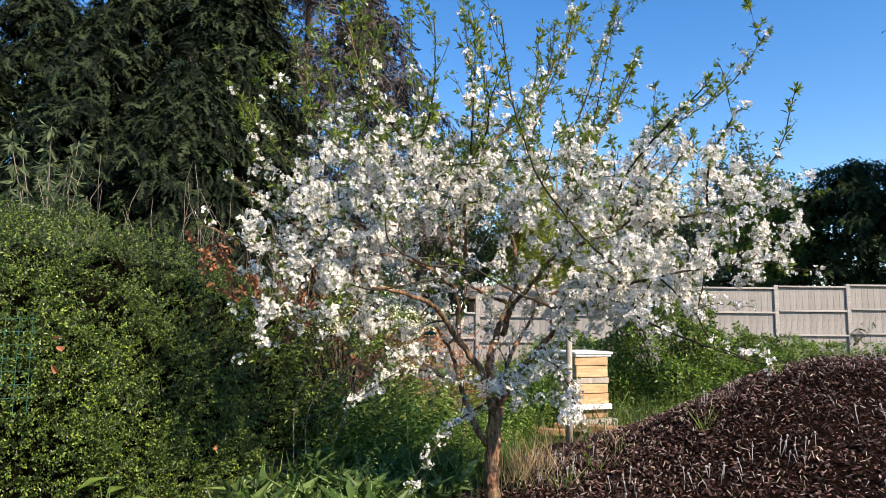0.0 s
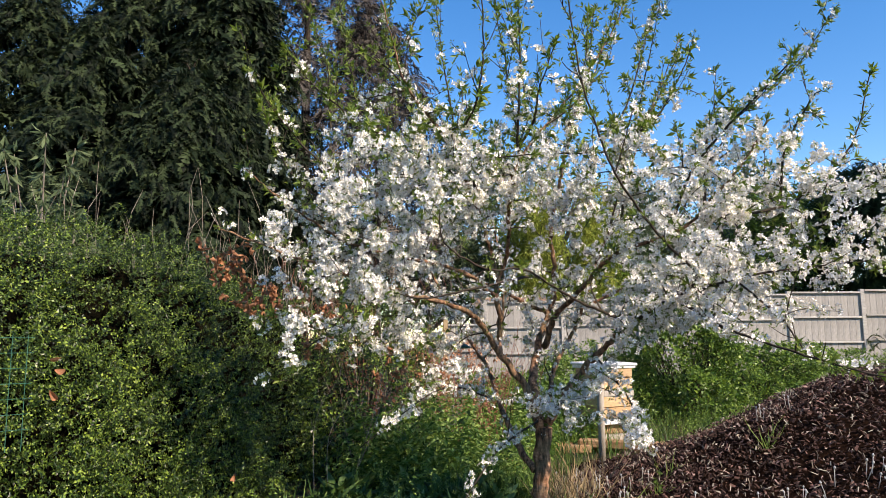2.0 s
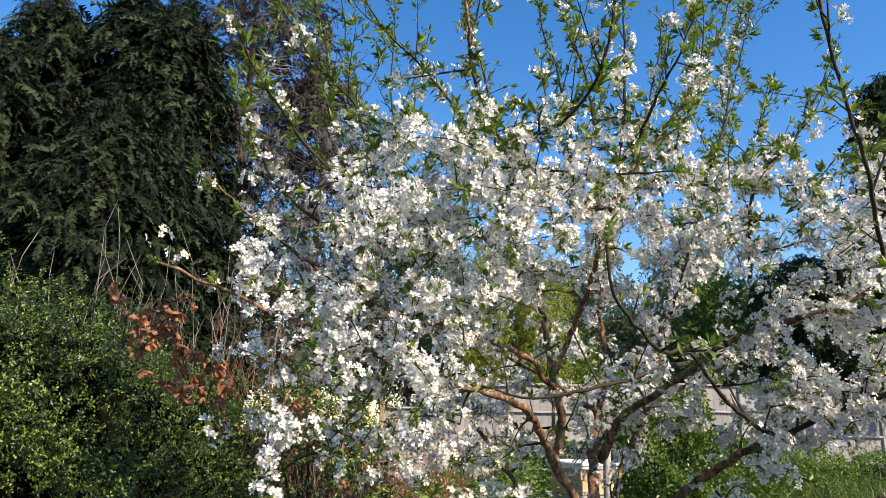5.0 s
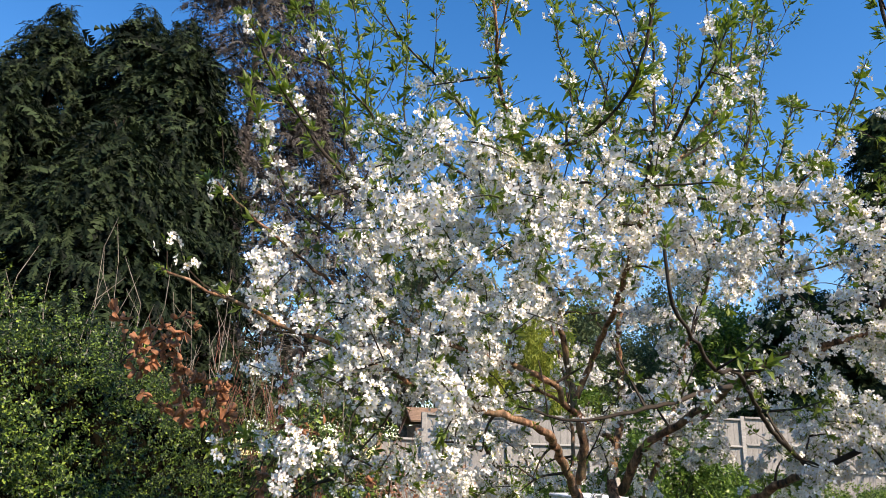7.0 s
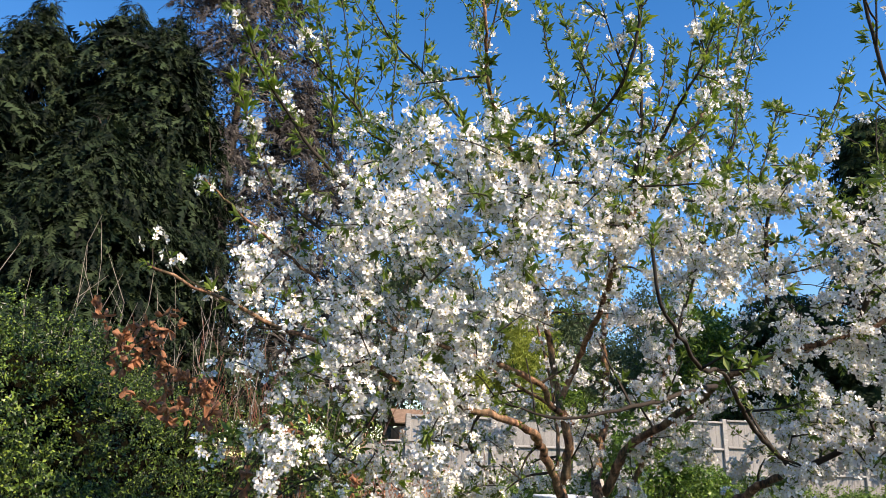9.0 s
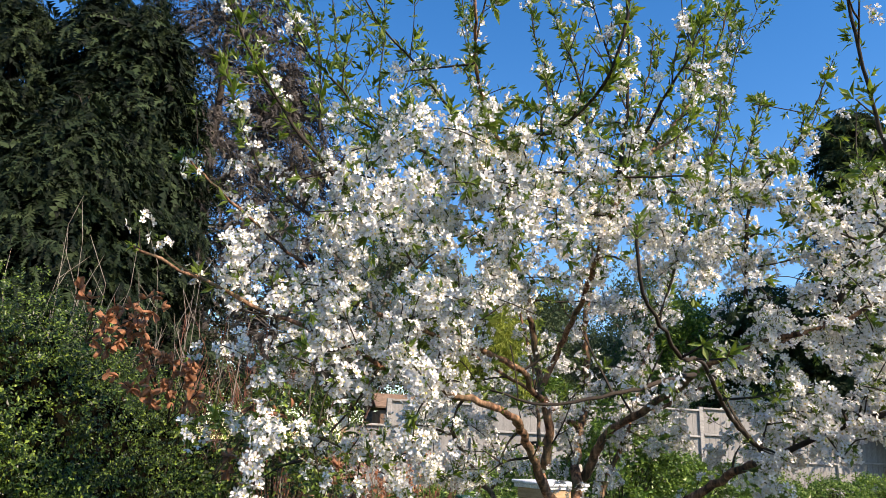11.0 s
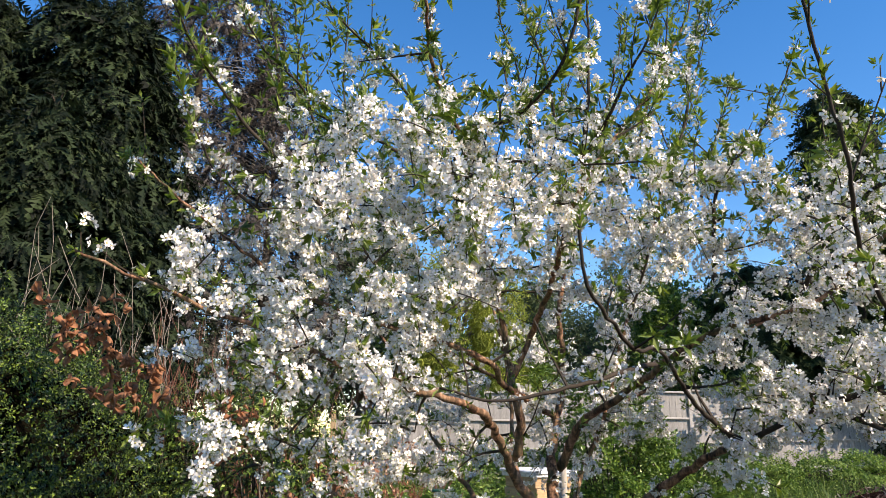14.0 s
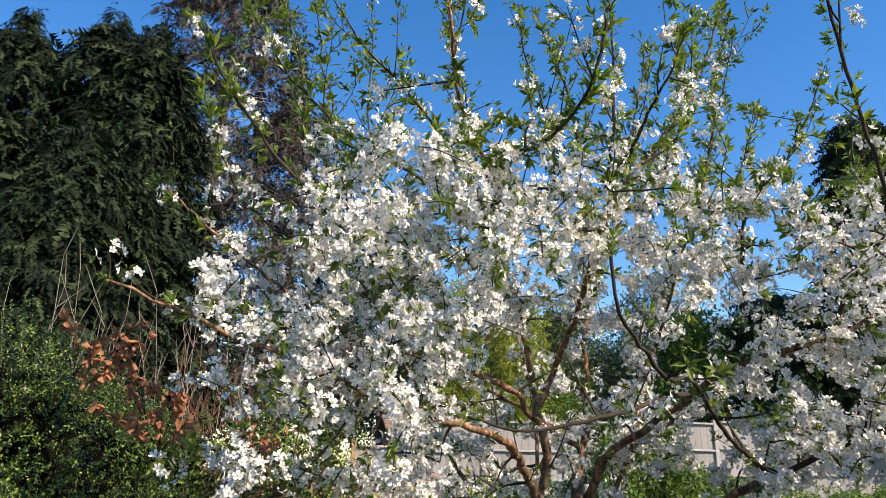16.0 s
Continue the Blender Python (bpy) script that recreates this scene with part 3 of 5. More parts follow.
limb([(0.95, 4.94, 1.51), (1.0, 4.65, 1.58), (0.86, 4.42, 1.7), (0.75, 4.3, 1.83), (0.64, 4.1, 1.98), (0.59, 4.05, 2.13), (0.54, 4.0, 2.31), (0.5, 3.95, 2.65)], 0.008, 0.003)
limb([(0.72, 5.16, 1.39), (0.45, 4.7, 1.5), (0.28, 4.35, 1.6), (0.16, 4.1, 1.58), (0.09, 3.95, 1.61), (0.05, 3.88, 1.64), (0.02, 3.84, 1.69), (0.02, 3.83, 1.79)], 0.009, 0.003)
limb([(0.3, 4.5, 1.59), (0.22, 4.4, 1.57), (0.14, 4.3, 1.54), (0.04, 4.2, 1.51), (-0.09, 4.15, 1.48), (-0.16, 4.12, 1.48), (-0.24, 4.1, 1.5)], 0.006, 0.002)
limb([(0.92, 4.94, 1.51), (1.1, 4.6, 1.35), (1.42, 4.22, 1.2), (1.6, 4.1, 1.15)], 0.007, 0.002)
limb([(0.55, 5.3, 1.2), (0.7, 5.1, 1.0), (0.77, 5.0, 0.8), (0.82, 4.95, 0.62)], 0.005, 0.002)
limb([(0.22, 5.52, 0.72), (0.24, 5.68, 0.92), (0.26, 5.9, 1.12), (0.32, 6.05, 1.26), (0.4, 6.1, 1.41), (0.46, 6.1, 1.57), (0.54, 6.2, 1.8), (0.58, 6.25, 1.92), (0.66, 6.35, 2.08), (0.72, 6.4, 2.24), (0.9, 6.45, 2.8), (1.2, 6.55, 3.5)], 0.022, 0.003)
limb([(0.62, 6.25, 2.0), (0.8, 6.1, 2.6), (0.95, 5.92, 3.2), (1.02, 5.85, 3.5)], 0.008, 0.002)
limb([(0.4, 6.1, 1.5), (0.8, 6.2, 1.7), (1.3, 6.0, 2.0), (1.8, 5.8, 2.2)], 0.012, 0.003)
limb([(-0.5, 4.75, 1.95), (-0.81, 4.5, 2.25), (-0.88, 4.45, 2.35), (-0.91, 4.4, 2.39), (-0.95, 4.35, 2.46), (-0.98, 4.3, 2.53), (-1.02, 4.29, 2.6)], 0.007, 0.002)
limb([(-0.2, 5.2, 2.25), (-0.45, 5.0, 2.4), (-0.72, 4.9, 2.5), (-0.76, 4.85, 2.57), (-0.81, 4.8, 2.61), (-0.89, 4.75, 2.68), (-0.92, 4.65, 2.73), (-0.98, 4.6, 2.83)], 0.008, 0.002)
limb([(-0.15, 5.35, 2.25), (-0.29, 5.25, 2.49), (-0.44, 5.2, 2.73), (-0.6, 5.1, 2.9), (-0.68, 5.0, 2.94), (-0.73, 4.9, 2.99), (-0.81, 4.85, 3.11)], 0.009, 0.002)
limb([(-0.75, 4.55, 2.0), (-0.93, 4.6, 2.15), (-1.0, 4.6, 2.26), (-1.05, 4.6, 2.36), (-1.08, 4.6, 2.45), (-1.12, 4.6, 2.56)], 0.005, 0.002)
limb([(-0.6, 5.5, 2.3), (-0.86, 5.4, 2.71), (-0.9, 5.4, 2.95), (-0.97, 5.45, 3.13), (-1.0, 5.5, 3.32), (-1.05, 5.5, 3.56)], 0.006, 0.002)
limb([(-0.55, 5.8, 2.3), (-0.72, 5.6, 2.61), (-0.74, 5.6, 2.76), (-0.8, 5.7, 3.06), (-0.8, 5.75, 3.39), (-0.83, 5.8, 3.77)], 0.006, 0.002)
limb([(-0.89, 5.0, 2.5), (-0.95, 5.1, 2.89), (-0.98, 5.1, 3.0), (-1.03, 5.1, 3.15), (-1.07, 5.1, 3.28)], 0.005, 0.002)
limb([(-0.25, 5.6, 2.4), (-0.26, 5.4, 2.63), (-0.31, 5.4, 2.95), (-0.36, 5.5, 3.18), (-0.41, 5.6, 3.54), (-0.42, 5.7, 3.9)], 0.006, 0.002)
limb([(0.1, 5.9, 2.4), (0.08, 5.6, 2.78), (0.05, 5.6, 2.93), (0.02, 5.7, 3.17), (-0.03, 5.8, 3.4), (-0.07, 5.85, 3.71)], 0.006, 0.002)
limb([(0.18, 5.4, 2.61), (0.15, 5.5, 2.97), (0.1, 5.6, 3.24), (0.02, 5.7, 3.58)], 0.006, 0.002)
limb([(-0.12, 5.35, 2.2), (-0.17, 4.9, 2.38), (-0.04, 4.6, 2.34), (0.03, 4.45, 2.35), (0.08, 4.35, 2.4), (0.11, 4.3, 2.51), (0.12, 4.28, 2.63), (0.12, 4.25, 2.85)], 0.01, 0.003)
limb([(0.2, 4.9, 2.25), (0.19, 4.85, 2.32), (0.21, 4.8, 2.5), (0.22, 4.8, 2.73), (0.22, 4.8, 3.02)], 0.007, 0.002)
limb([(0.19, 4.95, 2.32), (0.27, 4.9, 2.43), (0.32, 4.7, 2.52), (0.36, 4.62, 2.58), (0.41, 4.6, 2.71)], 0.007, 0.002)
limb([(0.44, 5.1, 2.46), (0.57, 5.4, 2.81), (0.66, 5.6, 3.14), (0.75, 5.8, 3.52)], 0.005, 0.002)
limb([(0.75, 5.7, 2.2), (0.7, 5.6, 2.55), (0.75, 5.65, 2.69), (0.82, 5.7, 2.88), (0.93, 5.9, 3.29), (1.06, 6.0, 3.71)], 0.006, 0.002)
limb([(0.75, 5.4, 2.35), (0.86, 5.6, 2.58), (1.02, 5.8, 2.91), (1.11, 5.9, 3.13)], 0.005, 0.002)
limb([(0.7, 5.2, 1.95), (0.75, 5.2, 2.33), (0.93, 5.25, 2.54), (1.05, 5.26, 2.75), (1.13, 5.26, 2.94)], 0.007, 0.002)
limb([(-0.19, 5.05, 2.34), (-0.21, 4.75, 2.19), (-0.08, 4.65, 2.21), (0.09, 4.55, 2.16), (0.31, 4.5, 2.15)], 0.005, 0.002)
limb([(0.2, 4.89, 2.22), (0.34, 4.95, 2.27), (0.48, 4.95, 2.26), (0.7, 5.0, 2.27), (0.86, 5.0, 2.27)], 0.005, 0.002)

def heart(p):
    """How far a place lies inside the open, pruned-out middle of the crown: 1 there, 0 outside."""
    q = ((p.x - 0.2) / 0.5) ** 2 + ((p.z - 1.52) / 0.42) ** 2
    return float(step(1.25, 0.8, q)) if 3.6 < p.y < 5.8 else 0.0


# side shoots along the boughs: short spurs low down, longer upright ones towards the top
twigs = Geo()
SPOTS = []
ru = random.Random(12)


def side_shoot(p, d, r, length, rise):
    a = Vector((ru.gauss(0, 1), ru.gauss(0, 1), ru.gauss(0, 1)))
    out = (a - d * a.dot(d)).normalized()
    way = (out + d * ru.uniform(0.3, 0.9) + Vector((0, 0, rise))).normalized()
    bend = Vector((ru.uniform(-0.12, 0.12), ru.uniform(-0.12, 0.12), 0.15 * rise)) * length
    path = even(smooth_path([p, p + way * length * 0.5, p + way * length + bend], 6), 0.028)
    n = len(path)
    r0 = min(0.65 * r, 0.0016 + 0.009 * length)
    twigs.tube(path, [r0 + (0.0013 - r0) * k / (n - 1) for k in range(n)], 4)
    for k in range(1, n):
        SPOTS.append((path[k], (path[k] - path[k - 1]).normalized(), 0.0 if k < n - 1 else 1.0))
    return path


for path, radii in BOUGHS:
    gap = 0.0
    for i in range(2, len(path) - 1):
        p, r = path[i], radii[i]
        d = (path[i + 1] - path[i - 1]).normalized()
        gap -= 0.03
        if gap > 0 or r > 0.02 or p.z < 0.95 or ru.random() < 0.8 * heart(p):
            continue
        top = float(step(1.9, 2.6, p.z))
        gap = ru.uniform(0.05, 0.13) * (1 + 0.7 * top)
        length = ru.uniform(0.05, 0.16) * (1 + 0.5 * top)
        if ru.random() < 0.2 * top + 0.06:
            length = ru.uniform(0.2, 0.45)
        shoot = side_shoot(p, d, r, length, ru.uniform(0.2, 0.9) + 0.6 * top)
        if length > 0.18:
            for q, e in zip(shoot[2::3], shoot[3::3]):
                side_shoot(q, (e - q).normalized(), 0.004, ru.uniform(0.04, 0.1), 0.5)

# infill of laterals, each from the nearest bough
masses = [((-0.45, 4.45, 1.9), (0.42, 0.35, 0.38), 60), ((-0.2, 4.7, 2.2), (0.38, 0.35, 0.3), 44), ((0.95, 5.1, 2.0), (0.38, 0.4, 0.3), 50), ((0.3, 5.0, 2.15), (0.35, 0.4, 0.2), 26), ((-0.5, 4.6, 1.75), (0.68, 0.55, 0.46), 135), ((-0.55, 4.9, 2.3), (0.5, 0.45, 0.36), 55), ((0.0, 5.2, 2.35), (0.9, 0.8, 0.42), 66), ((-0.3, 4.95, 1.95), (0.6, 0.5, 0.4), 60), ((1.1, 5.05, 1.56), (0.35, 0.2, 0.16), 18), ((1.2, 5.05, 1.85), (0.8, 0.6, 0.52), 140), ((1.2, 5.25, 2.4), (0.6, 0.5, 0.3), 16), ((0.5, 6.1, 2.2), (0.95, 0.5, 0.6), 64), ((1.0, 5.3, 1.5), (0.45, 0.35, 0.13), 46), ((0.7, 5.0, 1.46), (0.2, 0.3, 0.12), 12), ((0.64, 5.1, 1.27), (0.2, 0.25, 0.14), 16), ((0.75, 5.6, 1.36), (0.25, 0.25, 0.12), 10), ((-0.75, 4.5, 1.4), (0.35, 0.35, 0.33), 20), ((1.0, 5.0, 1.62), (0.5, 0.45, 0.28), 30), ((0.72, 4.85, 0.86), (0.1, 0.12, 0.09), 8), ((0.25, 5.3, 1.1), (0.5, 0.5, 0.3), 14), ((-0.88, 4.5, 1.28), (0.22, 0.3, 0.22), 9), ((0.34, 5.15, 1.06), (0.16, 0.2, 0.17), 16), ((-0.4, 5.2, 1.35), (0.25, 0.3, 0.2), 22), ((0.95, 5.4, 2.5), (0.6, 0.5, 0.35), 14), ((-0.3, 5.2, 1.28), (0.36, 0.35, 0.2), 36), ((0.9, 5.65, 1.75), (0.9, 0.5, 0.4), 70), ((1.5, 5.1, 1.72), (0.6, 0.5, 0.32), 42), ((0.2, 5.95, 1.6), (0.7, 0.4, 0.4), 14), ((-0.35, 5.6, 1.55), (0.5, 0.5, 0.35), 40), ((0.55, 5.85, 1.5), (0.6, 0.35, 0.3), 55), ((-0.15, 5.75, 1.4), (0.5, 0.4, 0.3), 40), ((-0.72, 4.75, 1.93), (0.22, 0.25, 0.17), 28), ((0.68, 5.5, 0.93), (0.1, 0.15, 0.13), 9), ((0.42, 5.25, 1.03), (0.15, 0.15, 0.2), 26)]
rr = random.Random(5)
for c, rad, n in masses:
    for i in range(n):
        while True:
            q = Vector((rr.uniform(-1, 1), rr.uniform(-1, 1), rr.uniform(-1, 1)))
            if q.length < 1:
                break
        goal = Vector((c[0] + q.x * rad[0], c[1] + q.y * rad[1], c[2] + q.z * rad[2]))
        if rr.random() < 0.9 * heart(goal):
            continue
        best = min(NODES, key=lambda nd: (nd[0] - goal).length + 0.25 * max(0, nd[0].z - goal.z) + (0.15 if nd[2] > 0.018 else 0))
        d = (goal - best[0]).length
        if d < 0.06 or d > 0.75:
            continue
        mid = best[0].lerp(goal, 0.5) + Vector((rr.uniform(-0.1, 0.1), rr.uniform(-0.1, 0.1), rr.uniform(0.0, 0.12))) * d
        path = smooth_path([best[0], mid, goal], 5)
        r0 = min(best[2] * 0.7, 0.0055)
        twigs.tube(path, [r0 + (0.0016 - r0) * k / 10 for k in range(11)], 4)
        for k in range(1, 11):
            dirn = (path[k] - path[k - 1]).normalized()
            NODES.append((path[k], dirn, r0, 0.5))
            SPOTS.append((path[k], dirn, 0.0 if k < 10 else 1.0))
tagged(part("twigs", twigs.mesh("twigs", TWIG), tree), kind="stuff")


def flower(m, r, V, F, S):
    """Five rounded petals and a tuft of stamens."""
    for k in range(5):
        w = 2 * math.pi * k / 5
        cup = r.uniform(0.05, 0.95)
        pts = [(0.0015, 0), (0.008, 0.005), (0.0145, 0.0052), (0.0163, 0.0004), (0.0148, -0.0048), (0.008, -0.0052)]
        q = len(V)
        for a, b in pts:
            z = cup * a * (0.5 + 25 * a) + 3.5 * b * b * 10
            V.append(tuple(m @ Vector((a * math.cos(w) - b * math.sin(w), a * math.sin(w) + b * math.cos(w), z))))
        F += [(q, q + 1, q + 5), (q + 1, q + 2, q + 5), (q + 2, q + 4, q + 5), (q + 2, q + 3, q + 4)]
        S += [0] * 4
    q = len(V)
    V.append(tuple(m @ Vector((0, 0, 0.008))))
    for k in range(5):
        w = 2 * math.pi * k / 5
        V.append(tuple(m @ Vector((0.004 * math.cos(w), 0.004 * math.sin(w), 0.002))))
    F += [(q, q + 1 + k, q + 1 + (k + 1) % 5) for k in range(5)]
    S += [1] * 5


def cluster(seed, n):
    """A cluster of n flowers on short stalks, with one or two small leaves."""
    r = random.Random(seed)
    V, F, S = [], [], []
    for i in range(n):
        d = Vector((r.gauss(0, 1), r.gauss(0, 1), r.gauss(0.5, 0.8))).normalized()
        rad = r.uniform(0.018, 0.045)
        flower(Matrix.Translation(d * rad) @ (d + Vector((0, 0, 0.15))).to_track_quat("Z", "Y").to_matrix().to_4x4() @ Matrix.Scale(r.uniform(0.72, 1.05), 4) @ pose(0, 0, 0, 0, 0, r.uniform(0, 72)), r, V, F, S)
        q, side = len(V), d.orthogonal().normalized() * 0.0007
        V += [tuple(side), tuple(-side), tuple(d * rad)]
        F.append((q, q + 1, q + 2))
        S.append(2)
    v, f, s = spray(r.randint(0, 2), 0.03, 0.012, 0.01, (10, 70), seed, 0.01, 2)
    q = len(V)
    V += v
    F += [tuple(q + j for j in t) for t in f]
    S += s
    return arr(V, F, S)


clusters = [cluster(k, n) for k, n in enumerate((9, 7, 8, 10, 6, 8))]
tufts = [arr(*spray(n, l, 0.31 * l, 0.005, (20, 75), 90 + k, 0.018)) for k, (n, l) in enumerate(((6, 0.04), (5, 0.034), (8, 0.05), (4, 0.03)))]


def bloom(p):
    """How thickly a place of the crown flowers: in clumps, thick low down, thin on the long top shoots and in the open middle."""
    clump = min(1.0, max(0.0, 0.55 + 1.5 * noise.noise(p * 6.5) + 0.5 * noise.noise(p * 17)))
    leafy = 1 - 0.75 * float(step(-0.5, -0.8, p.x) * step(2.1, 2.45, p.z))
    return (float(step(2.95, 2.1, p.z)) * 0.85 + 0.15) * (0.12 + 0.88 * clump) * (1 - 0.75 * heart(p)) * leafy * (1 - 0.5 * float(step(-0.55, -0.75, p.x) * step(1.85, 1.6, p.z))) * (0.12 if p.y < 4.45 and p.x > 0.3 else 1.0)


rb = np.random.default_rng(21)
cp, cu, tp, tu = [], [], [], []
for p, d, end in SPOTS:
    if p.z < 0.6:
        continue
    o = Vector(rb.normal(0, 1, 3))
    if rb.random() < (0.72 - 0.2 * float(step(2.2, 2.6, p.z))) * bloom(p):
        cp.append(p + o * 0.01), cu.append(o.normalized() + Vector((0.2, -0.15, 0.25)))
    elif rb.random() < 0.34 + 0.5 * float(step(2.0, 2.5, p.z)) + 0.4 * end:
        tp.append(p + o * 0.003), tu.append(o.normalized() * 0.8 + d * (0.8 + end))
for p, d, f, r0 in SHOOT:
    for k in range(2):
        o = Vector(rb.normal(0, 1, 3))
        if rb.random() < 0.8 * bloom(p) * (1.0 if f < 0.75 else 0.5):
            cp.append(p + o * 0.016), cu.append(o.normalized() + d * 0.3)
    for k in range(1 if p.z < 2.1 else 2):
        o = Vector(rb.normal(0, 1, 3))
        if rb.random() < (0.4 if p.z < 2.0 and f < 0.7 else 0.85) * (1 - 0.5 * heart(p)):
            tp.append(p + o * 0.003 + d * 0.012 * k), tu.append(o.normalized() * 0.8 + d)
for p, d in TIPS:
    for k in range(3):
        tp.append(p - d * 0.012 * k), tu.append(d + Vector(rb.normal(0, 0.35, 3)))
    if rb.random() < 0.3:
        cp.append(p - d * 0.04), cu.append(d)
cp, cu, tp, tu = (np.array([tuple(v) for v in a]) for a in (cp, cu, tp, tu))
CM = frames(cp, cu, rb.uniform(0, 6.3, len(cp)), rb.uniform(0.6, 0.95, len(cp)))
TM = frames(tp, tu, rb.uniform(0, 6.3, len(tp)), rb.uniform(0.5, 1.0, len(tp)) * np.where(tp[:, 1] < 4.3, 0.85, np.where(tp[:, 2] > 2.25, 1.12, 0.9)))
cw, tw = rb.integers(0, 6, len(cp)), rb.integers(0, 4, len(tp))
BM = [PETAL, STAMEN, YOUNG]


def spread_parts(name, rest_name, templates, mats, which, M, order, count, parent, label):
    """The first few in order as parts of their own on shared meshes, the rest as one joined part."""
    shared = [bulk(name, [t], mats, [0], [np.eye(4)]) for t in templates]
    for i in order[:count]:
        part(name, shared[which[i]], parent, at=Matrix(M[i].tolist()))
    tagged(part(rest_name, bulk(rest_name, templates, mats, which[order[count:]], M[order[count:]]), parent, label), kind="stuff")


spread_parts("blossom", "blossoms", clusters, BM, cw, CM, np.argsort(cp[:, 1]), 290, tree, "white five-petalled blossom")
spread_parts("leaf_tuft", "leaves", tufts, [YOUNG], tw, TM, np.argsort(tp[:, 1]), 290, tree, "fresh light green leaves")

# ---- clipped hedge beside the path ----
HEDGE_PROFILE = [(-1.55, 0.15), (-1.66, 0.9), (-1.86, 1.4), (-2.25, 1.93), (-2.9, 2.1), (-4.0, 2.15)]


def hedge_point(s, y):
    """A place on the hedge's skin: s runs from its foot to the back of its top."""
    s = np.asarray(s) * (len(HEDGE_PROFILE) - 1)
    k = np.clip(s.astype(int), 0, len(HEDGE_PROFILE) - 2)
    t = s - k
    P = np.array(HEDGE_PROFILE)
    a, b = P[k], P[k + 1]
    q = a + (b - a) * t[:, None]
    d = b - a
    nrm = np.stack([d[:, 1], -d[:, 0]], -1)
    nrm /= np.linalg.norm(nrm, axis=1, keepdims=True)
    bulge = 0.08 * lumps(y * 1.4, q[:, 1] * 2.2) + 0.09 * lumps(y * 5 + 3, q[:, 1] * 6) + 0.08 * lumps(y * 10, q[:, 1] * 15) + 0.03 * np.sin(q[:, 1] * 46 + 3 * np.sin(y * 5))
    back = 0.25 * step(5.6, 7.5, y)
    return q + nrm * (bulge - back)[:, None], nrm


hedge = thing("hedge", "clipped evergreen hedge of small glossy leaves", "hedge", at=pose(0, 0, 0))
rh = np.random.default_rng(9)
sy = np.linspace(0.0, 8.2, 60)
ss = np.linspace(0, 0.999, 30)
S2, Y2 = np.meshgrid(ss, sy)
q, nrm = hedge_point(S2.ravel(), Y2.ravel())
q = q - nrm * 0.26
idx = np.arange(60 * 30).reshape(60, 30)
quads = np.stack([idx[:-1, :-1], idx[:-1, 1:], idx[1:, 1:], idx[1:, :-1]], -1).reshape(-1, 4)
# dark sheet added behind the leaves, standing in for shade in the gaps
me = bpy.data.meshes.new("shade_sheet")
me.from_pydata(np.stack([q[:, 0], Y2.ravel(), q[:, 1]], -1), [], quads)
me.materials.append(HEDGESHADE)
part("shade_sheet", me, hedge)
def hedge_sprig(seed, n, leaf):
    """A short twig along +z with small leaves in pairs."""
    r = random.Random(seed)
    V, F = [], []
    for i in range(n):
        for sgn in (-1, 1):
            l, w = leaf * r.uniform(0.8, 1.25) * (1.1 - 0.3 * i / n), leaf * 0.3
            m = pose(0, 0, 0.01 * (i + 0.6), 0, 0, r.uniform(-35, 35) + (0 if sgn > 0 else 180) + 90 * (i % 2)) @ pose(0, 0, 0, r.uniform(-70, 70), -r.uniform(5, 55), 0)
            k = len(V)
            V += [tuple(m @ Vector(p)) for p in ((0, 0, 0), (0.5 * l, w, 0.15 * w), (l, 0, -0.1 * l), (0.5 * l, -w, 0.15 * w))]
            F += [(k, k + 1, k + 2), (k, k + 2, k + 3)]
    return arr(V, F)


sprigs = [hedge_sprig(k, n, l) for k, (n, l) in enumerate(((4, 0.0125), (5, 0.011), (4, 0.014)))]
clumps, per = 2700, 14
n = clumps * per
s = np.concatenate([rh.uniform(a, b, int(clumps * f)) for a, b, f in ((0, 0.2, 0.42), (0.2, 0.4, 0.24), (0.4, 0.62, 0.2), (0.62, 0.99, 0.14))])
y = np.where(rh.random(clumps) < 0.06, rh.uniform(0.02, 2.3, clumps), rh.uniform(2.3, 8.0, clumps))
proud = rh.normal(0.0, 0.035, clumps)
k = np.repeat(np.arange(clumps), per)
s, y, proud = np.clip(s[k] + rh.normal(0, 0.014, n), 0, 0.99), y[k] + rh.normal(0, 0.085, n), proud[k]
q, nrm = hedge_point(s, y)
off = proud + rh.normal(0, 0.03, n) - 0.05 - 0.1 * (rh.random(n) < 0.15)
# few leaves low down at the far end, so the shade-coloured sheet darkens it
bare = (y > 5.8 + 0.25 * np.sin(9 * s)) & (s < 0.5) & (rh.random(n) < 0.68)
s, y, q, nrm, off = s[~bare], y[~bare], q[~bare], nrm[~bare], off[~bare]
n = len(y)
pos = np.stack([q[:, 0] + nrm[:, 0] * off, y, q[:, 1] + nrm[:, 1] * off], -1)
up = np.stack([nrm[:, 0], np.zeros(n), nrm[:, 1]], -1) + rh.normal(0, 0.5, (n, 3)) * np.array([1, 1.6, 0.4])
tagged(part("foliage", bulk("foliage", sprigs, [HEDGE], rh.integers(0, 3, n), frames(pos, up, rh.uniform(0, 6.3, n), rh.uniform(0.8, 1.5, n))), hedge), kind="stuff")

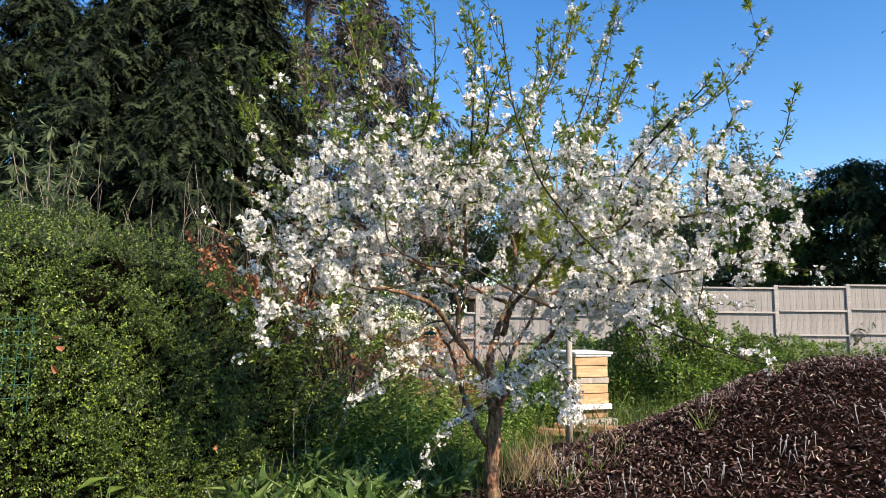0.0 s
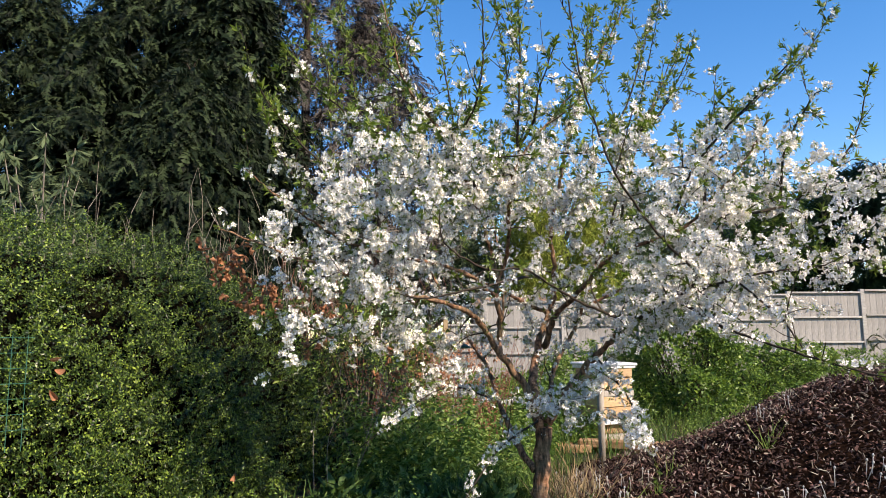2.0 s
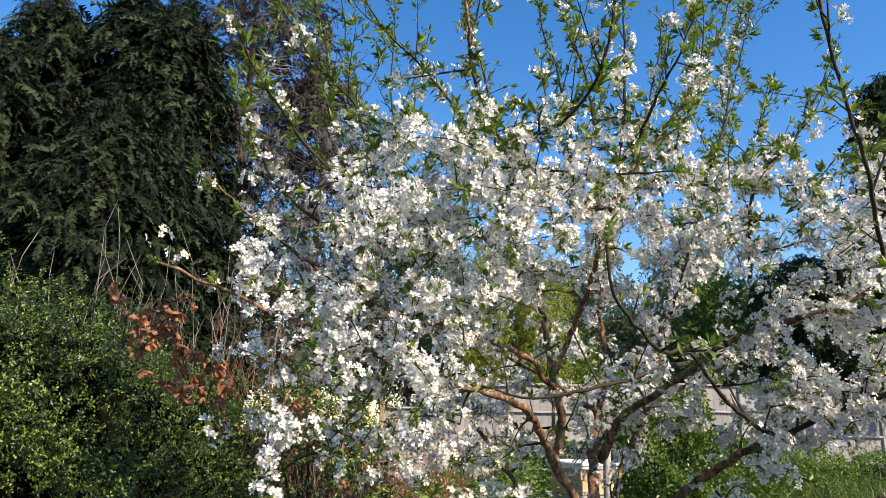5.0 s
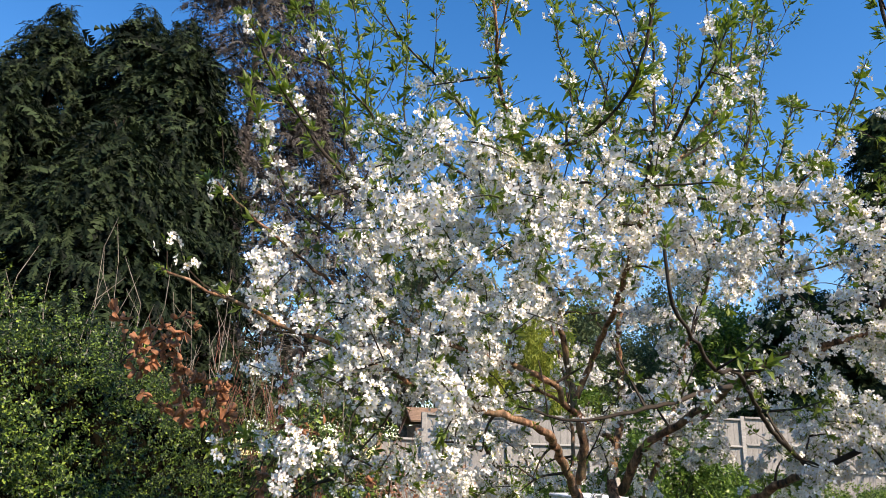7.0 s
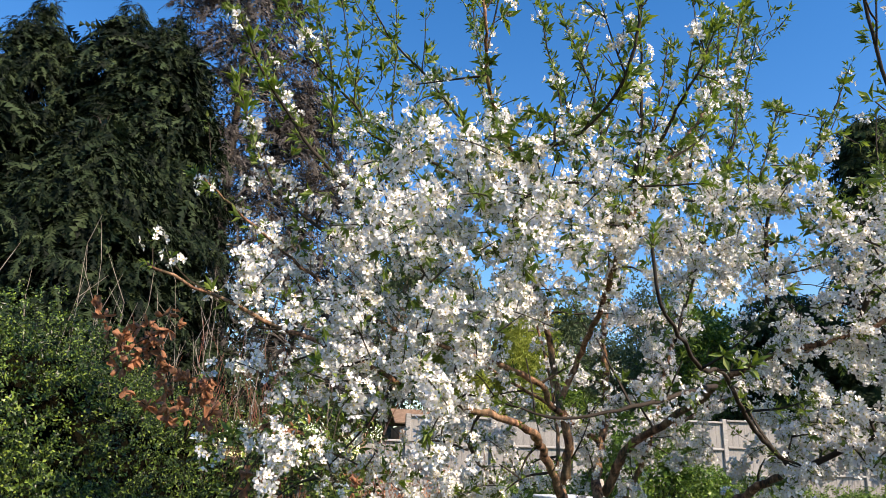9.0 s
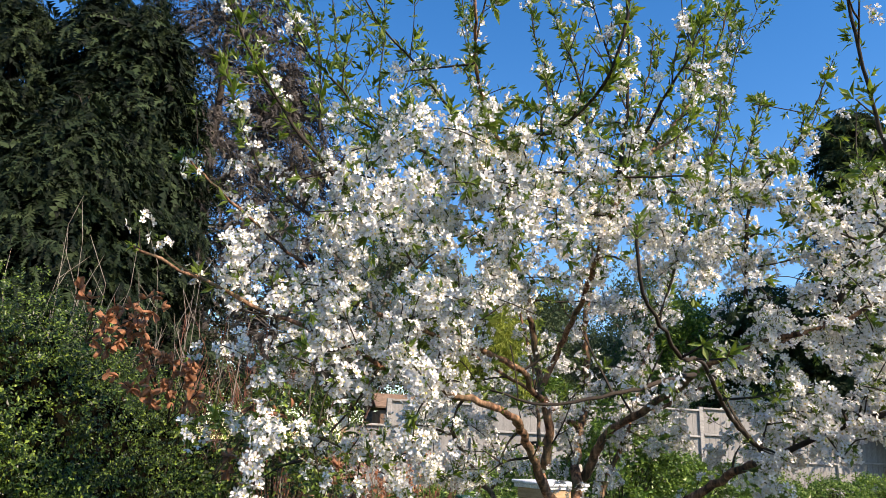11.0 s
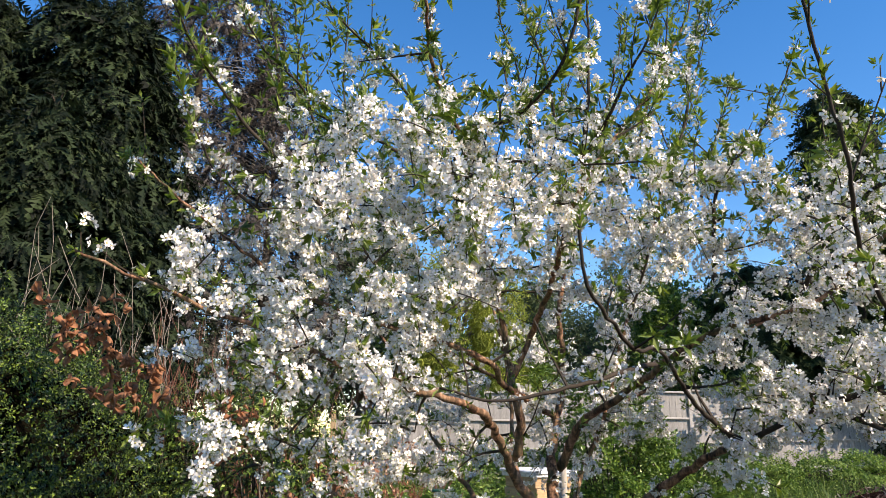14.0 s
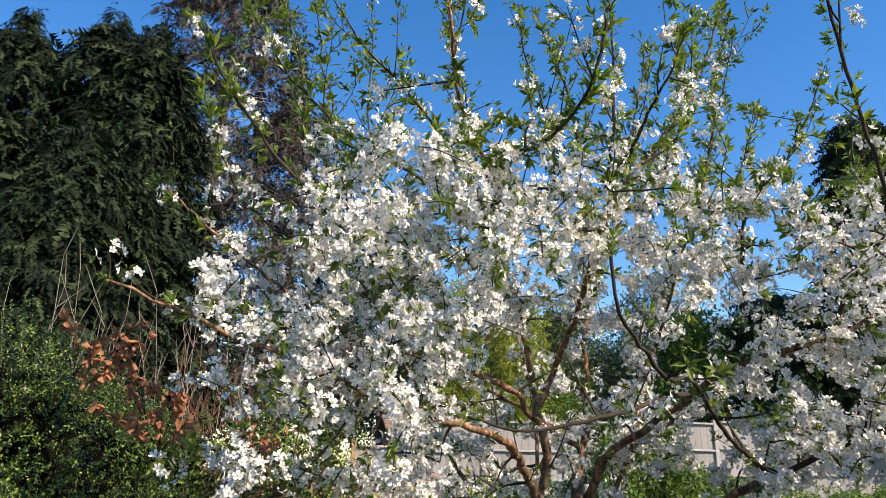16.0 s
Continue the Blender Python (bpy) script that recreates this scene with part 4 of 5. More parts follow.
# ---- conifers ----
def conifer_spray(seed, n, length, hang):
    """A flat drooping frond: a rib with pointed fingers on both sides that shorten to its tip."""
    r = random.Random(seed)
    V = [(length * i / n, 0, -hang * length * (i / n) ** 2) for i in range(n + 1)]
    F = []
    for i in range(n):
        t = (i + 0.3) / n
        for sgn in (-1, 1):
            l = length * 0.4 * (1.05 - t * 0.75) * r.uniform(0.6, 1.25)
            a, fall = r.uniform(0.5, 1.05), r.uniform(0.1, 0.7)
            x, y, z = V[i]
            V.append((x + l * math.cos(a), sgn * l * math.sin(a), z - l * fall))
            F.append((i, i + 1, len(V) - 1) if sgn > 0 else (i + 1, i, len(V) - 1))
    return arr(V, F)


def conifer(x, y, top, base_r, label, seed, mat=None, count=3600, name="conifer", thin=1.0, shape=0.75, size=1.0, low=0.2):
    r = np.random.default_rng(seed)
    mat = mat or CONIFER
    t = thing(name, label, "conifer", at=pose(x, y, float(ground_z(x, y))))
    h = top - float(ground_z(x, y))
    part("trunk", Geo().tube([(0, 0, -0.1), (0.03, 0, h * 0.4), (0.05, 0.04, h * 0.75), (0, 0, h * 0.97)], [0.016 * h, 0.01 * h, 0.005 * h, 0.008], 8).mesh("trunk", TWIG, True), t)
    per = 16
    nc = count // per
    u = r.random(nc) ** 0.85
    hh = low + (h - low) * u
    ang = r.uniform(0, 2 * math.pi, nc)
    lump = 1 + 0.2 * np.sin(3 * ang + hh * 1.3 + seed) + 0.12 * np.sin(7 * ang - hh * 2.7)
    inner = r.random(nc) < (0.3 if thin == 1.0 else 0.0)
    rad = (base_r * (1 - u ** (1.35 if mat is CONIFER else 1.9)) ** shape * lump + 0.05) * np.where(inner, r.uniform(0.3, 0.65, nc), 1 - 0.4 * r.random(nc) ** (2.5 if thin == 1.0 else 0.7))
    heart = np.stack([np.cos(ang) * rad, np.sin(ang) * rad, hh], -1)
    spire = (r.random(nc) < 0.09) & (mat is CONIFER)
    v = r.random(nc)
    thin_rad = 0.32 * (1 - v) + 0.03
    heart = np.where(spire[:, None], np.stack([np.cos(ang) * thin_rad, np.sin(ang) * thin_rad, h - 0.6 + 1.05 * v], -1), heart)
    inner = inner & ~spire
    k = np.repeat(np.arange(nc), per)
    count = len(k)
    aa = ang[k] + r.normal(0, 0.75, count)
    t01 = r.random(count)
    ray = np.stack([np.cos(ang[k]), np.sin(ang[k]), np.zeros(count)], -1)
    side = np.stack([-np.sin(ang[k]), np.cos(ang[k]), np.zeros(count)], -1)
    tuft = 0.55 * size * np.where(spire[k], 0.35, 1.0)
    pos = heart[k] + ray * (t01 * 0.8 * tuft)[:, None] + side * (r.normal(0, 0.33, count) * tuft * (1 - 0.4 * t01))[:, None]
    pos[:, 2] += r.normal(0, 0.08, count) - 0.5 * tuft * t01 ** 2 + 0.1
    out = np.stack([np.cos(aa), np.sin(aa), r.normal(-0.4, 0.38, count)], -1)
    out /= np.linalg.norm(out, axis=1, keepdims=True)
    z = np.array([[0, 0, 1.0]]) + ray * 0.5 + r.normal(0, 0.45, (count, 3))
    yv = np.cross(z, out)
    yv /= np.linalg.norm(yv, axis=1, keepdims=True)
    zv = np.cross(out, yv)
    sc = r.uniform(0.6, 1.2, count)[:, None] * size * np.where(inner[k], 2.8 if mat is DARKLEAF else 2.0, 1.0)[:, None] * np.where(spire[k], 0.65, 1.0)[:, None]
    M = np.zeros((count, 4, 4))
    M[:, :3, 0], M[:, :3, 1], M[:, :3, 2], M[:, :3, 3], M[:, 3, 3] = out * sc, yv * sc, zv * sc, pos, 1
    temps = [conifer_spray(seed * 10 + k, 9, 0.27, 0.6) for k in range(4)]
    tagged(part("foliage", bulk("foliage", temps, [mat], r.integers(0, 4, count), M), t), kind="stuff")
    boughs = Geo()
    for i in r.choice(count, 40 if thin == 1.0 else 380, replace=False):
        e = Vector(pos[i])
        boughs.tube([(0, 0, max(e.z - 0.2, 0.1)), e * 0.5 + Vector((0, 0, e.z * 0.5 - 0.03)), e], [0.02, 0.012, 0.004] if thin == 1.0 else [0.012, 0.008, 0.003], 3)
    tagged(part("boughs", boughs.mesh("boughs", STEM if mat is DRY else TWIG), t), kind="stuff")
    return t


GREENC = "tall dense dark green conifer with drooping sprays"
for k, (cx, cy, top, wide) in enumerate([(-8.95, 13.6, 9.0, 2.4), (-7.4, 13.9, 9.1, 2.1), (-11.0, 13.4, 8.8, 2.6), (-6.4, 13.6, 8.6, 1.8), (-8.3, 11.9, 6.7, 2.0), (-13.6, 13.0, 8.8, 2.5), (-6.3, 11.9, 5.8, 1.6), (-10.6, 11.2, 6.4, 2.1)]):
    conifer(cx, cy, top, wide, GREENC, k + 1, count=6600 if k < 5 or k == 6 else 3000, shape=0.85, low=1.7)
conifer(-6.5, 17.0, 13.0, 2.6, "half-dead brown conifer with sparse foliage", 17, DRY, 8200, "dead_conifer", 0.4, 0.5, 1.1, 2.5)
conifer(-4.9, 17.8, 9.4, 1.9, "half-dead brown conifer with bare branches", 18, DRY, 4000, "dead_conifer", 0.4, 0.55, 1.0, 2.5)
conifer(10.4, 22.5, 11.4, 1.6, "tall very dark evergreen behind the fence", 19, DARKLEAF, 7000, "evergreen_tree", size=0.95, shape=0.6)
conifer(8.4, 24.5, 6.4, 3.0, "broad dark evergreen behind the fence", 20, DARKLEAF, 7000, "evergreen_tree", size=0.95, shape=0.4)
conifer(12.5, 24.0, 8.5, 3.0, "broad dark evergreen further along the fence", 21, DARKLEAF, 7000, "evergreen_tree", size=0.95, shape=0.4)

# ---- broadleaf trees beyond the fence ----
def far_tree(x, y, height, width, label, seed, mat, count, name, weep=False, leaf=0.09, upright=0.0):
    r = np.random.default_rng(seed)
    g = float(ground_z(x, y))
    t = thing(name, label, "tree", at=pose(x, y, g))
    bones = Geo().tube([(0, 0, -0.1), (0.05, 0, height * 0.3), (0.0, 0.05, height * 0.6), (0, 0, height * 0.9)], [0.2, 0.15, 0.09, 0.03], 8)
    part("trunk", bones.mesh("trunk", STEM, True), t)
    limbs_, pts = Geo(), []
    for i in range(60):
        a, u = r.uniform(0, 6.3), r.uniform(0.25, 0.95)
        reach = width * math.sqrt(max(0.05, 1 - (u - 0.45) ** 2 * 2.6)) * r.uniform(0.5, 1.0)
        lift = height * (0.12 + 0.2 * upright)
        end = Vector((math.cos(a) * reach, math.sin(a) * reach, height * u + lift * (1 - u)))
        path = smooth_path([(0, 0, height * u * 0.8), end * 0.55 + Vector((0, 0, end.z * 0.42 + 0.1)), end], 4)
        limbs_.tube(path, [0.05 - 0.045 * k / 8 for k in range(9)], 4)
        for k in range(3, 9):
            pts.append(path[k])
    tagged(part("limbs", limbs_.mesh("limbs", STEM), t), kind="stuff")
    base = np.array([tuple(p) for p in pts])[r.integers(0, len(pts), count)]
    if weep:
        drop = r.random(count) ** 1.2 * height * 0.5
        pos = base + r.normal(0, 0.12, (count, 3)) - np.stack([drop * 0, drop * 0, drop], -1)
        pos[:, 2] = np.maximum(pos[:, 2], 0.5)
        up = r.normal(0, 0.35, (count, 3)) + np.array([0, 0, -1.0])
    else:
        pos = base + r.normal(0, 0.3, (count, 3)) * np.array([1, 1, 1 + upright])
        up = r.normal(0, 1, (count, 3)) + np.array([0, 0, 0.4 + 2 * upright])
    temps = [arr(*spray(6, leaf * 1.7 if weep else leaf * 1.15, leaf * (0.28 if weep else 0.65), 0.12, (10, 80), seed + k, 0.25, plain=True)) for k in range(3)]
    tagged(part("crown", bulk("crown", temps, [mat], r.integers(0, 3, count), frames(pos, up, r.uniform(0, 6.3, count), r.uniform(0.7, 1.4, count))), t), kind="stuff")
    return t


far_tree(-0.7, 23.6, 6.8, 2.5, "weeping willow in fresh yellow-green leaf", 31, WILLOW, 9000, "willow_tree", True, 0.1)
far_tree(5.9, 31.0, 7.8, 1.9, "slender tree with thin grey-green spring foliage", 32, FARLEAF, 2600, "slender_tree", upright=1.0)
far_tree(6.0, 25.0, 5.6, 1.7, "green bushy tree behind the fence", 33, IVY, 3600, "garden_tree")
far_tree(1.6, 29.0, 6.6, 2.3, "green tree beyond the fence", 34, FARLEAF, 2600, "garden_tree", leaf=0.11)
far_tree(-6.0, 27.0, 6.0, 2.6, "green tree beyond the fence", 35, FARLEAF, 2600, "garden_tree", leaf=0.11)

far_tree(3.6, 26.5, 5.0, 2.2, "grey-green bushy tree behind the fence", 36, FARLEAF, 3600, "garden_tree")
far_tree(-3.9, 25.5, 8.2, 2.3, "green tree beyond the fence", 37, FARLEAF, 3400, "garden_tree", leaf=0.11)
far_tree(0.6, 24.5, 3.6, 1.8, "low green tree just behind the fence", 38, IVY, 4000, "garden_tree")
far_tree(-9.0, 24.0, 6.0, 3.0, "green tree beyond the fence", 39, FARLEAF, 2600, "garden_tree", leaf=0.11)
shed = thing("garden_shed", "small shed with a brown roof behind the fence", "shed", at=pose(-2.1, 21.2, float(ground_z(-2.1, 21.2)), 0, 0, 17))
part("wall", Geo().box((1.8, 1.4, 1.9), pose(0, 0, 0.85), 0.01).mesh("wall", ROOFT), shed)
part("roof", Geo().box((2.1, 0.95, 0.06), pose(0, -0.4, 2.05, 22, 0, 0), 0.01).box((2.1, 0.95, 0.06), pose(0, 0.4, 2.05, -22, 0, 0), 0.01).mesh("roof", ROOFT), shed)

# ---- shrubs and weeds ----
def shrub(x, y, sx, sy_, h, count, label, seed, mat, leaf=0.05, name="shrub"):
    r = np.random.default_rng(seed)
    t = thing(name, label, "shrub", at=pose(x, y, float(ground_z(x, y))))
    stems = Geo()
    for i in range(40):
        a, q = r.uniform(0, 6.3), r.random() ** 0.5
        e = Vector((math.cos(a) * sx * q, math.sin(a) * sy_ * q, h * r.uniform(0.5, 0.95)))
        stems.tube(smooth_path([(e.x * 0.2, e.y * 0.2, 0), (e.x * 0.5, e.y * 0.5, e.z * 0.6), e], 3), [0.012 - 0.0015 * k for k in range(7)], 4)
    tagged(part("stems", stems.mesh("stems", TWIG), t), kind="stuff")
    a, c = r.uniform(0, 6.3, count), r.uniform(0.0, 1, count)
    lump = 1 + 0.15 * np.sin(5 * a + 9 * c) + 0.12 * np.sin(3 * a - 7 * c)
    rad = np.sqrt(np.maximum(0, 1 - c ** 2.4)) * lump * (1 - 0.35 * r.random(count) ** 2)
    pos = np.stack([np.cos(a) * sx * rad, np.sin(a) * sy_ * rad, c * h * lump + 0.03], -1)
    up = np.stack([np.cos(a), np.sin(a), 0.2 + 1.6 * c], -1) + r.normal(0, 0.5, (count, 3))
    temps = [arr(*spray(6, leaf, leaf * 0.62, 0.04, (0, 60), seed + k, 0.06, plain=True)) for k in range(3)]
    tagged(part("leaves", bulk("leaves", temps, [mat], r.integers(0, 3, count), frames(pos, up, r.uniform(0, 6.3, count), r.uniform(0.7, 1.4, count))), t), kind="stuff")
    return t


shrub(1.75, 13.4, 0.95, 0.8, 1.75, 3200, "bright green leafy shrub beside the beehive", 51, IVY, 0.058)
shrub(3.2, 15.5, 1.2, 0.7, 0.95, 2200, "low green shrub in front of the fence", 52, IVY)
shrub(4.6, 17.5, 1.4, 0.8, 0.72, 2200, "low leafy growth along the fence foot", 53, NETTLE)
shrub(0.2, 14.5, 1.2, 0.8, 0.9, 2000, "low leafy growth behind the beehive", 54, NETTLE)
shrub(7.5, 18.5, 1.8, 0.9, 0.6, 2200, "low leafy growth along the fence foot", 55, NETTLE)
shrub(-4.9, 18.0, 1.55, 0.9, 2.0, 2600, "overgrown bank of green leaves beside the fence", 57, IVY)
shrub(-1.75, 8.0, 0.6, 1.2, 1.5, 2600, "dark shaded shrub at the end of the hedge", 56, HEDGE, 0.035)


def in_weeds(r, n, box):
    x, y = r.uniform(box[0], box[1], n), r.uniform(box[2], box[3], n)
    keep = (heap_z(x, y) < 0.06) & ~((np.abs(x - 0.22) < 0.34) & (y < 5.75)) & (np.hypot(x - 0.2, y - 5.5) > 0.25) & (np.hypot((x + 0.87) / 0.36, (y - 9.15) / 0.85) > 1) & (np.hypot((x + 0.4) / 0.2, (y - 8.9) / 0.7) > 1)
    return x[keep], y[keep]


rw = np.random.default_rng(77)
def weed_shape(seed, h, n, leaf):
    """An upright leafy stem."""
    r = random.Random(seed)
    V, F = [(0.004, 0, 0), (-0.004, 0, 0), (0, 0.002, h)], [(0, 1, 2)]
    for i in range(n):
        z = h * (0.15 + 0.85 * (i + 1) / n)
        lv, lf = leaf_shape(leaf * r.uniform(0.7, 1.2) * (1.15 - 0.5 * i / n), leaf * 0.42, 0.3, 0.3)
        lv, lf = [lv[0], lv[1], lv[4], lv[2]], [(0, 2, 1), (0, 3, 2)]
        m = pose(0, 0, z, 0, 0, i * 97 + r.uniform(-30, 30)) @ pose(0, 0, 0, r.uniform(-30, 30), -r.uniform(-30, 25), 0)
        k = len(V)
        V += [tuple(m @ Vector(p)) for p in lv]
        F += [tuple(k + j for j in f) for f in lf]
    return arr(V, F)


weeds = [weed_shape(k, h, n, l) for k, (h, n, l) in enumerate(((0.75, 16, 0.085), (0.6, 14, 0.075), (0.45, 12, 0.09), (0.3, 9, 0.1)))]
x, y = in_weeds(rw, 2300, (-1.5, 0.45, 6.3, 13.5))
x2, y2 = in_weeds(rw, 70, (-1.15, 0.1, 4.4, 6.5))
x3, y3 = in_weeds(rw, 1500, (0.3, 6.5, 10.5, 18.5))
low = (x > -0.05) & (y < 10.4)
x, y = x[~low], y[~low]
x, y = np.concatenate([x, x2, x3]), np.concatenate([y, y2, y3])
n = len(x)
pos = np.stack([x, y, ground_z(x, y)], -1)
size = rw.uniform(0.6, 1.2, n) * np.where(x > 0.5, 0.6, 1.0) * np.where(y < 6.5, 0.5, np.where((y < 8.5) & (x > -0.5), 0.7, 1.0))
M = frames(pos, rw.normal(0, 0.12, (n, 3)) + np.array([0, 0, 1.0]), rw.uniform(0, 6.3, n), size)
thing("weeds", "dense green nettles and leafy weeds", "weeds", kind="stuff", me=bulk("weeds", weeds, [NETTLE], rw.integers(0, 4, n), M))


def blade(seed, h, w, bend):
    V = [(-w, 0, 0), (w, 0, 0), (-w * 0.8, bend * 0.25 * h, h * 0.5), (w * 0.8, bend * 0.25 * h, h * 0.5), (0, bend * h * 0.8, h * 0.92)]
    return arr(V, [(0, 1, 3), (0, 3, 2), (2, 3, 4)])


blades = [blade(k, h, w, b) for k, (h, w, b) in enumerate(((0.3, 0.003, 0.3), (0.22, 0.003, 0.6), (0.38, 0.0035, 0.5), (0.16, 0.003, 0.2)))]
x, y = in_weeds(rw, 2600, (-0.5, 0.75, 5.6, 9.5))
x2, y2 = in_weeds(rw, 22000, (-2.5, 8.0, 9.5, 20.0))
x3, y3 = in_weeds(rw, 1500, (-0.7, 0.05, 6.0, 7.2))
x, y = np.concatenate([x, x2, x3]), np.concatenate([y, y2, y3])
n = len(x)
M = frames(np.stack([x, y, ground_z(x, y) - 0.01], -1), rw.normal(0, 0.3, (n, 3)) + np.array([0, 0, 1.0]), rw.uniform(0, 6.3, n), rw.uniform(0.6, 1.4, n) * np.where(y > 9.5, 1.2, 0.7))
thing("grass", "rough green grass among the weeds", "grass", kind="stuff", me=bulk("grass", blades, [GRASS], rw.integers(0, 4, n), M))
x = np.concatenate([rw.normal(0.3, 0.1, 260), rw.normal(-0.1, 0.5, 120)])
y = np.concatenate([rw.normal(6.4, 0.25, 260), rw.normal(7.5, 0.6, 120)])
n = len(x)
M = frames(np.stack([x, y, ground_z(x, y) + heap_z(x, y) - 0.01], -1), rw.normal(0, 0.35, (n, 3)) + np.array([0, 0, 1.0]), rw.uniform(0, 6.3, n), rw.uniform(0.45, 1.15, n))
thing("dry_grass", "straw-coloured dead grass tuft behind the trunk", "dry grass", kind="stuff", me=bulk("dry_grass", blades, [STRAW], rw.integers(0, 4, n), M))

# ---- green tufts growing out of the mulch ----
for gx, gy, count, size in ((0.61, 5.78, 34, 0.75), (0.97, 6.55, 14, 0.6), (1.55, 6.25, 26, 0.6), (0.85, 6.1, 12, 0.5)):
    x, y = rw.normal(gx, 0.035, count), rw.normal(gy, 0.035, count)
    lean = np.stack([(x - gx) * 12, (y - gy) * 12, np.ones(count)], -1) + rw.normal(0, 0.25, (count, 3))
    M = frames(np.stack([x, y, ground_z(x, y) + heap_z(x, y) - 0.01], -1), lean, rw.uniform(0, 6.3, count), rw.uniform(0.6, 1.2, count) * size)
    thing("grass_tuft", "small tuft of green grass growing out of the mulch", "grass tuft", "grass tufts in the mulch", me=bulk("grass_tuft", blades, [NETTLE], rw.integers(0, 4, count), M))


# ---- branch of withered copper leaves ----
def curled_leaf(seed, length, width):
    """A dry leaf, curled along and across."""
    r = random.Random(seed)
    V, F, n = [], [], 6
    roll, bend = r.uniform(0.9, 2.0), r.uniform(0.7, 2.1)
    for i in range(n + 1):
        t = i / n
        w = width * 0.5 * math.sin(math.pi * min(1, t * 0.93 + 0.05)) ** 0.75 * r.uniform(0.85, 1.1)
        a = bend * t
        cx, cz = length * math.sin(a) / max(bend, 0.1), length * (1 - math.cos(a)) / max(bend, 0.1)
        for q in (-1, -0.5, 0, 0.5, 1):
            V.append((cx, q * w * (1 - 0.12 * roll * q * q), cz + abs(q) ** 1.5 * w * roll * 0.7))
    for i in range(n):
        for j in range(4):
            k = i * 5 + j
            F += [(k, k + 1, k + 6), (k, k + 6, k + 5)]
    return arr(V, F)


def copper_branch(x, y, z, turn, size, seed):
    r = np.random.default_rng(seed)
    t = thing("withered_branch", "broken branch with curled copper-brown dead leaves", "branch", "withered branches", at=pose(x, y, z, 0, 0, turn))
    spots = []
    for i in range(5):
        e = Vector((r.uniform(-0.3, 0.3), r.uniform(-0.12, 0.12), r.uniform(-0.4, 0.25))) * size
        path = smooth_path([(-0.25 * size, 0.2, -0.35 * size), (e.x * 0.4 - 0.1 * size, e.y * 0.4 + 0.08, e.z - 0.1 * size), e], 5)
        part("twig", Geo().tube(path, [0.003 - 0.0002 * k for k in range(11)], 4).mesh("twig", TWIG), t)
        spots += path[4:]
    shapes = [bulk("leaf", [curled_leaf(k, 0.047, 0.031)], [COPPER], [0], [np.eye(4)]) for k in range(4)]
    for i in range(int(150 * size)):
        p = spots[r.integers(0, len(spots))]
        m = frames([p], [r.normal(0, 1, 3)], r.uniform(0, 6.3, 1), r.uniform(0.6, 1.25, 1))[0]
        part("leaf", shapes[i % 4], t, at=Matrix(m.tolist()))


copper_branch(-1.66, 5.25, 1.95, 20, 0.62, 1)
copper_branch(-1.58, 5.3, 1.74, -30, 0.6, 2)
copper_branch(-1.4, 5.4, 1.62, 10, 0.55, 3)
copper_branch(-1.25, 5.9, 1.4, 40, 0.6, 4)
copper_branch(-1.05, 6.6, 1.15, -20, 0.6, 5)

# ---- bare stems and brambles behind the hedge and the tree ----
def stems(name, label, boxes, seed, mat, height, lean, width):
    r = random.Random(seed)
    g = Geo()
    for x0, x1, y0, y1, n in boxes:
        for i in range(n):
            x, y = r.uniform(x0, x1), r.uniform(y0, y1)
            h = height * r.uniform(0.55, 1.1)
            b = Vector((x, y, float(ground_z(x, y)) - 0.02))
            a = r.uniform(0, 6.3)
            e = b + Vector((math.cos(a) * lean * h, math.sin(a) * lean * h, h))
            mid = b.lerp(e, 0.5) + Vector((r.uniform(-0.1, 0.1), r.uniform(-0.1, 0.1), 0.12 * h))
            path = smooth_path([b, mid, e], 5)
            g.tube(path, [width * (1 - 0.07 * k) for k in range(11)], 4)
            for k in range(4, 11, 2):
                d = Vector((r.uniform(-0.6, 0.6), r.uniform(-0.6, 0.6), r.uniform(0.7, 1.6))) * 0.14 * h / 1.5
                g.tube([path[k], path[k] + d * 0.6, path[k] + d], [width * 0.5, width * 0.4, width * 0.2], 3)
    thing(name, label, "stems", kind="stuff", me=g.mesh(name, mat))


stems("dead_stems", "tall bare grey stems standing behind the hedge", [(-4.6, -2.6, 6.5, 9.5, 60), (-2.4, -1.3, 7.5, 9.5, 14)], 3, STEM, 2.5, 0.09, 0.006)
stems("dry_stalks", "tangle of pale brown dry stalks at the end of the hedge", [(-1.6, -0.9, 7.3, 9.0, 55), (-1.5, -1.1, 5.9, 6.9, 7)], 8, STEM, 0.95, 0.35, 0.004)
stems("bramble_stems", "tangle of reddish bramble stems among the weeds", [(-2.2, -0.6, 8.6, 11.0, 90)], 4, REDSTEM, 1.35, 0.4, 0.006)
stems("bramble_thicket", "dense thicket of thin brown bare stems behind the hedge", [(-3.0, -1.5, 7.8, 9.6, 150)], 14, REDSTEM, 1.9, 0.3, 0.0045)
x, y = rw.uniform(-2.2, -0.7, 1000), rw.uniform(8.6, 11.0, 1000)
M = frames(np.stack([x, y, ground_z(x, y) + rw.uniform(0.3, 1.35, 1000)], -1), rw.normal(0, 1, (1000, 3)), rw.uniform(0, 6.3, 1000), rw.uniform(0.5, 1.1, 1000))
thing("dry_bramble_leaves", "withered reddish leaves hanging on bramble stems", "leaves", kind="stuff", me=bulk("dry_bramble_leaves", [arr(*spray(3, 0.05, 0.03, 0.03, (0, 80), 5, 0.04))], [COPPER], np.zeros(1000, int), M))

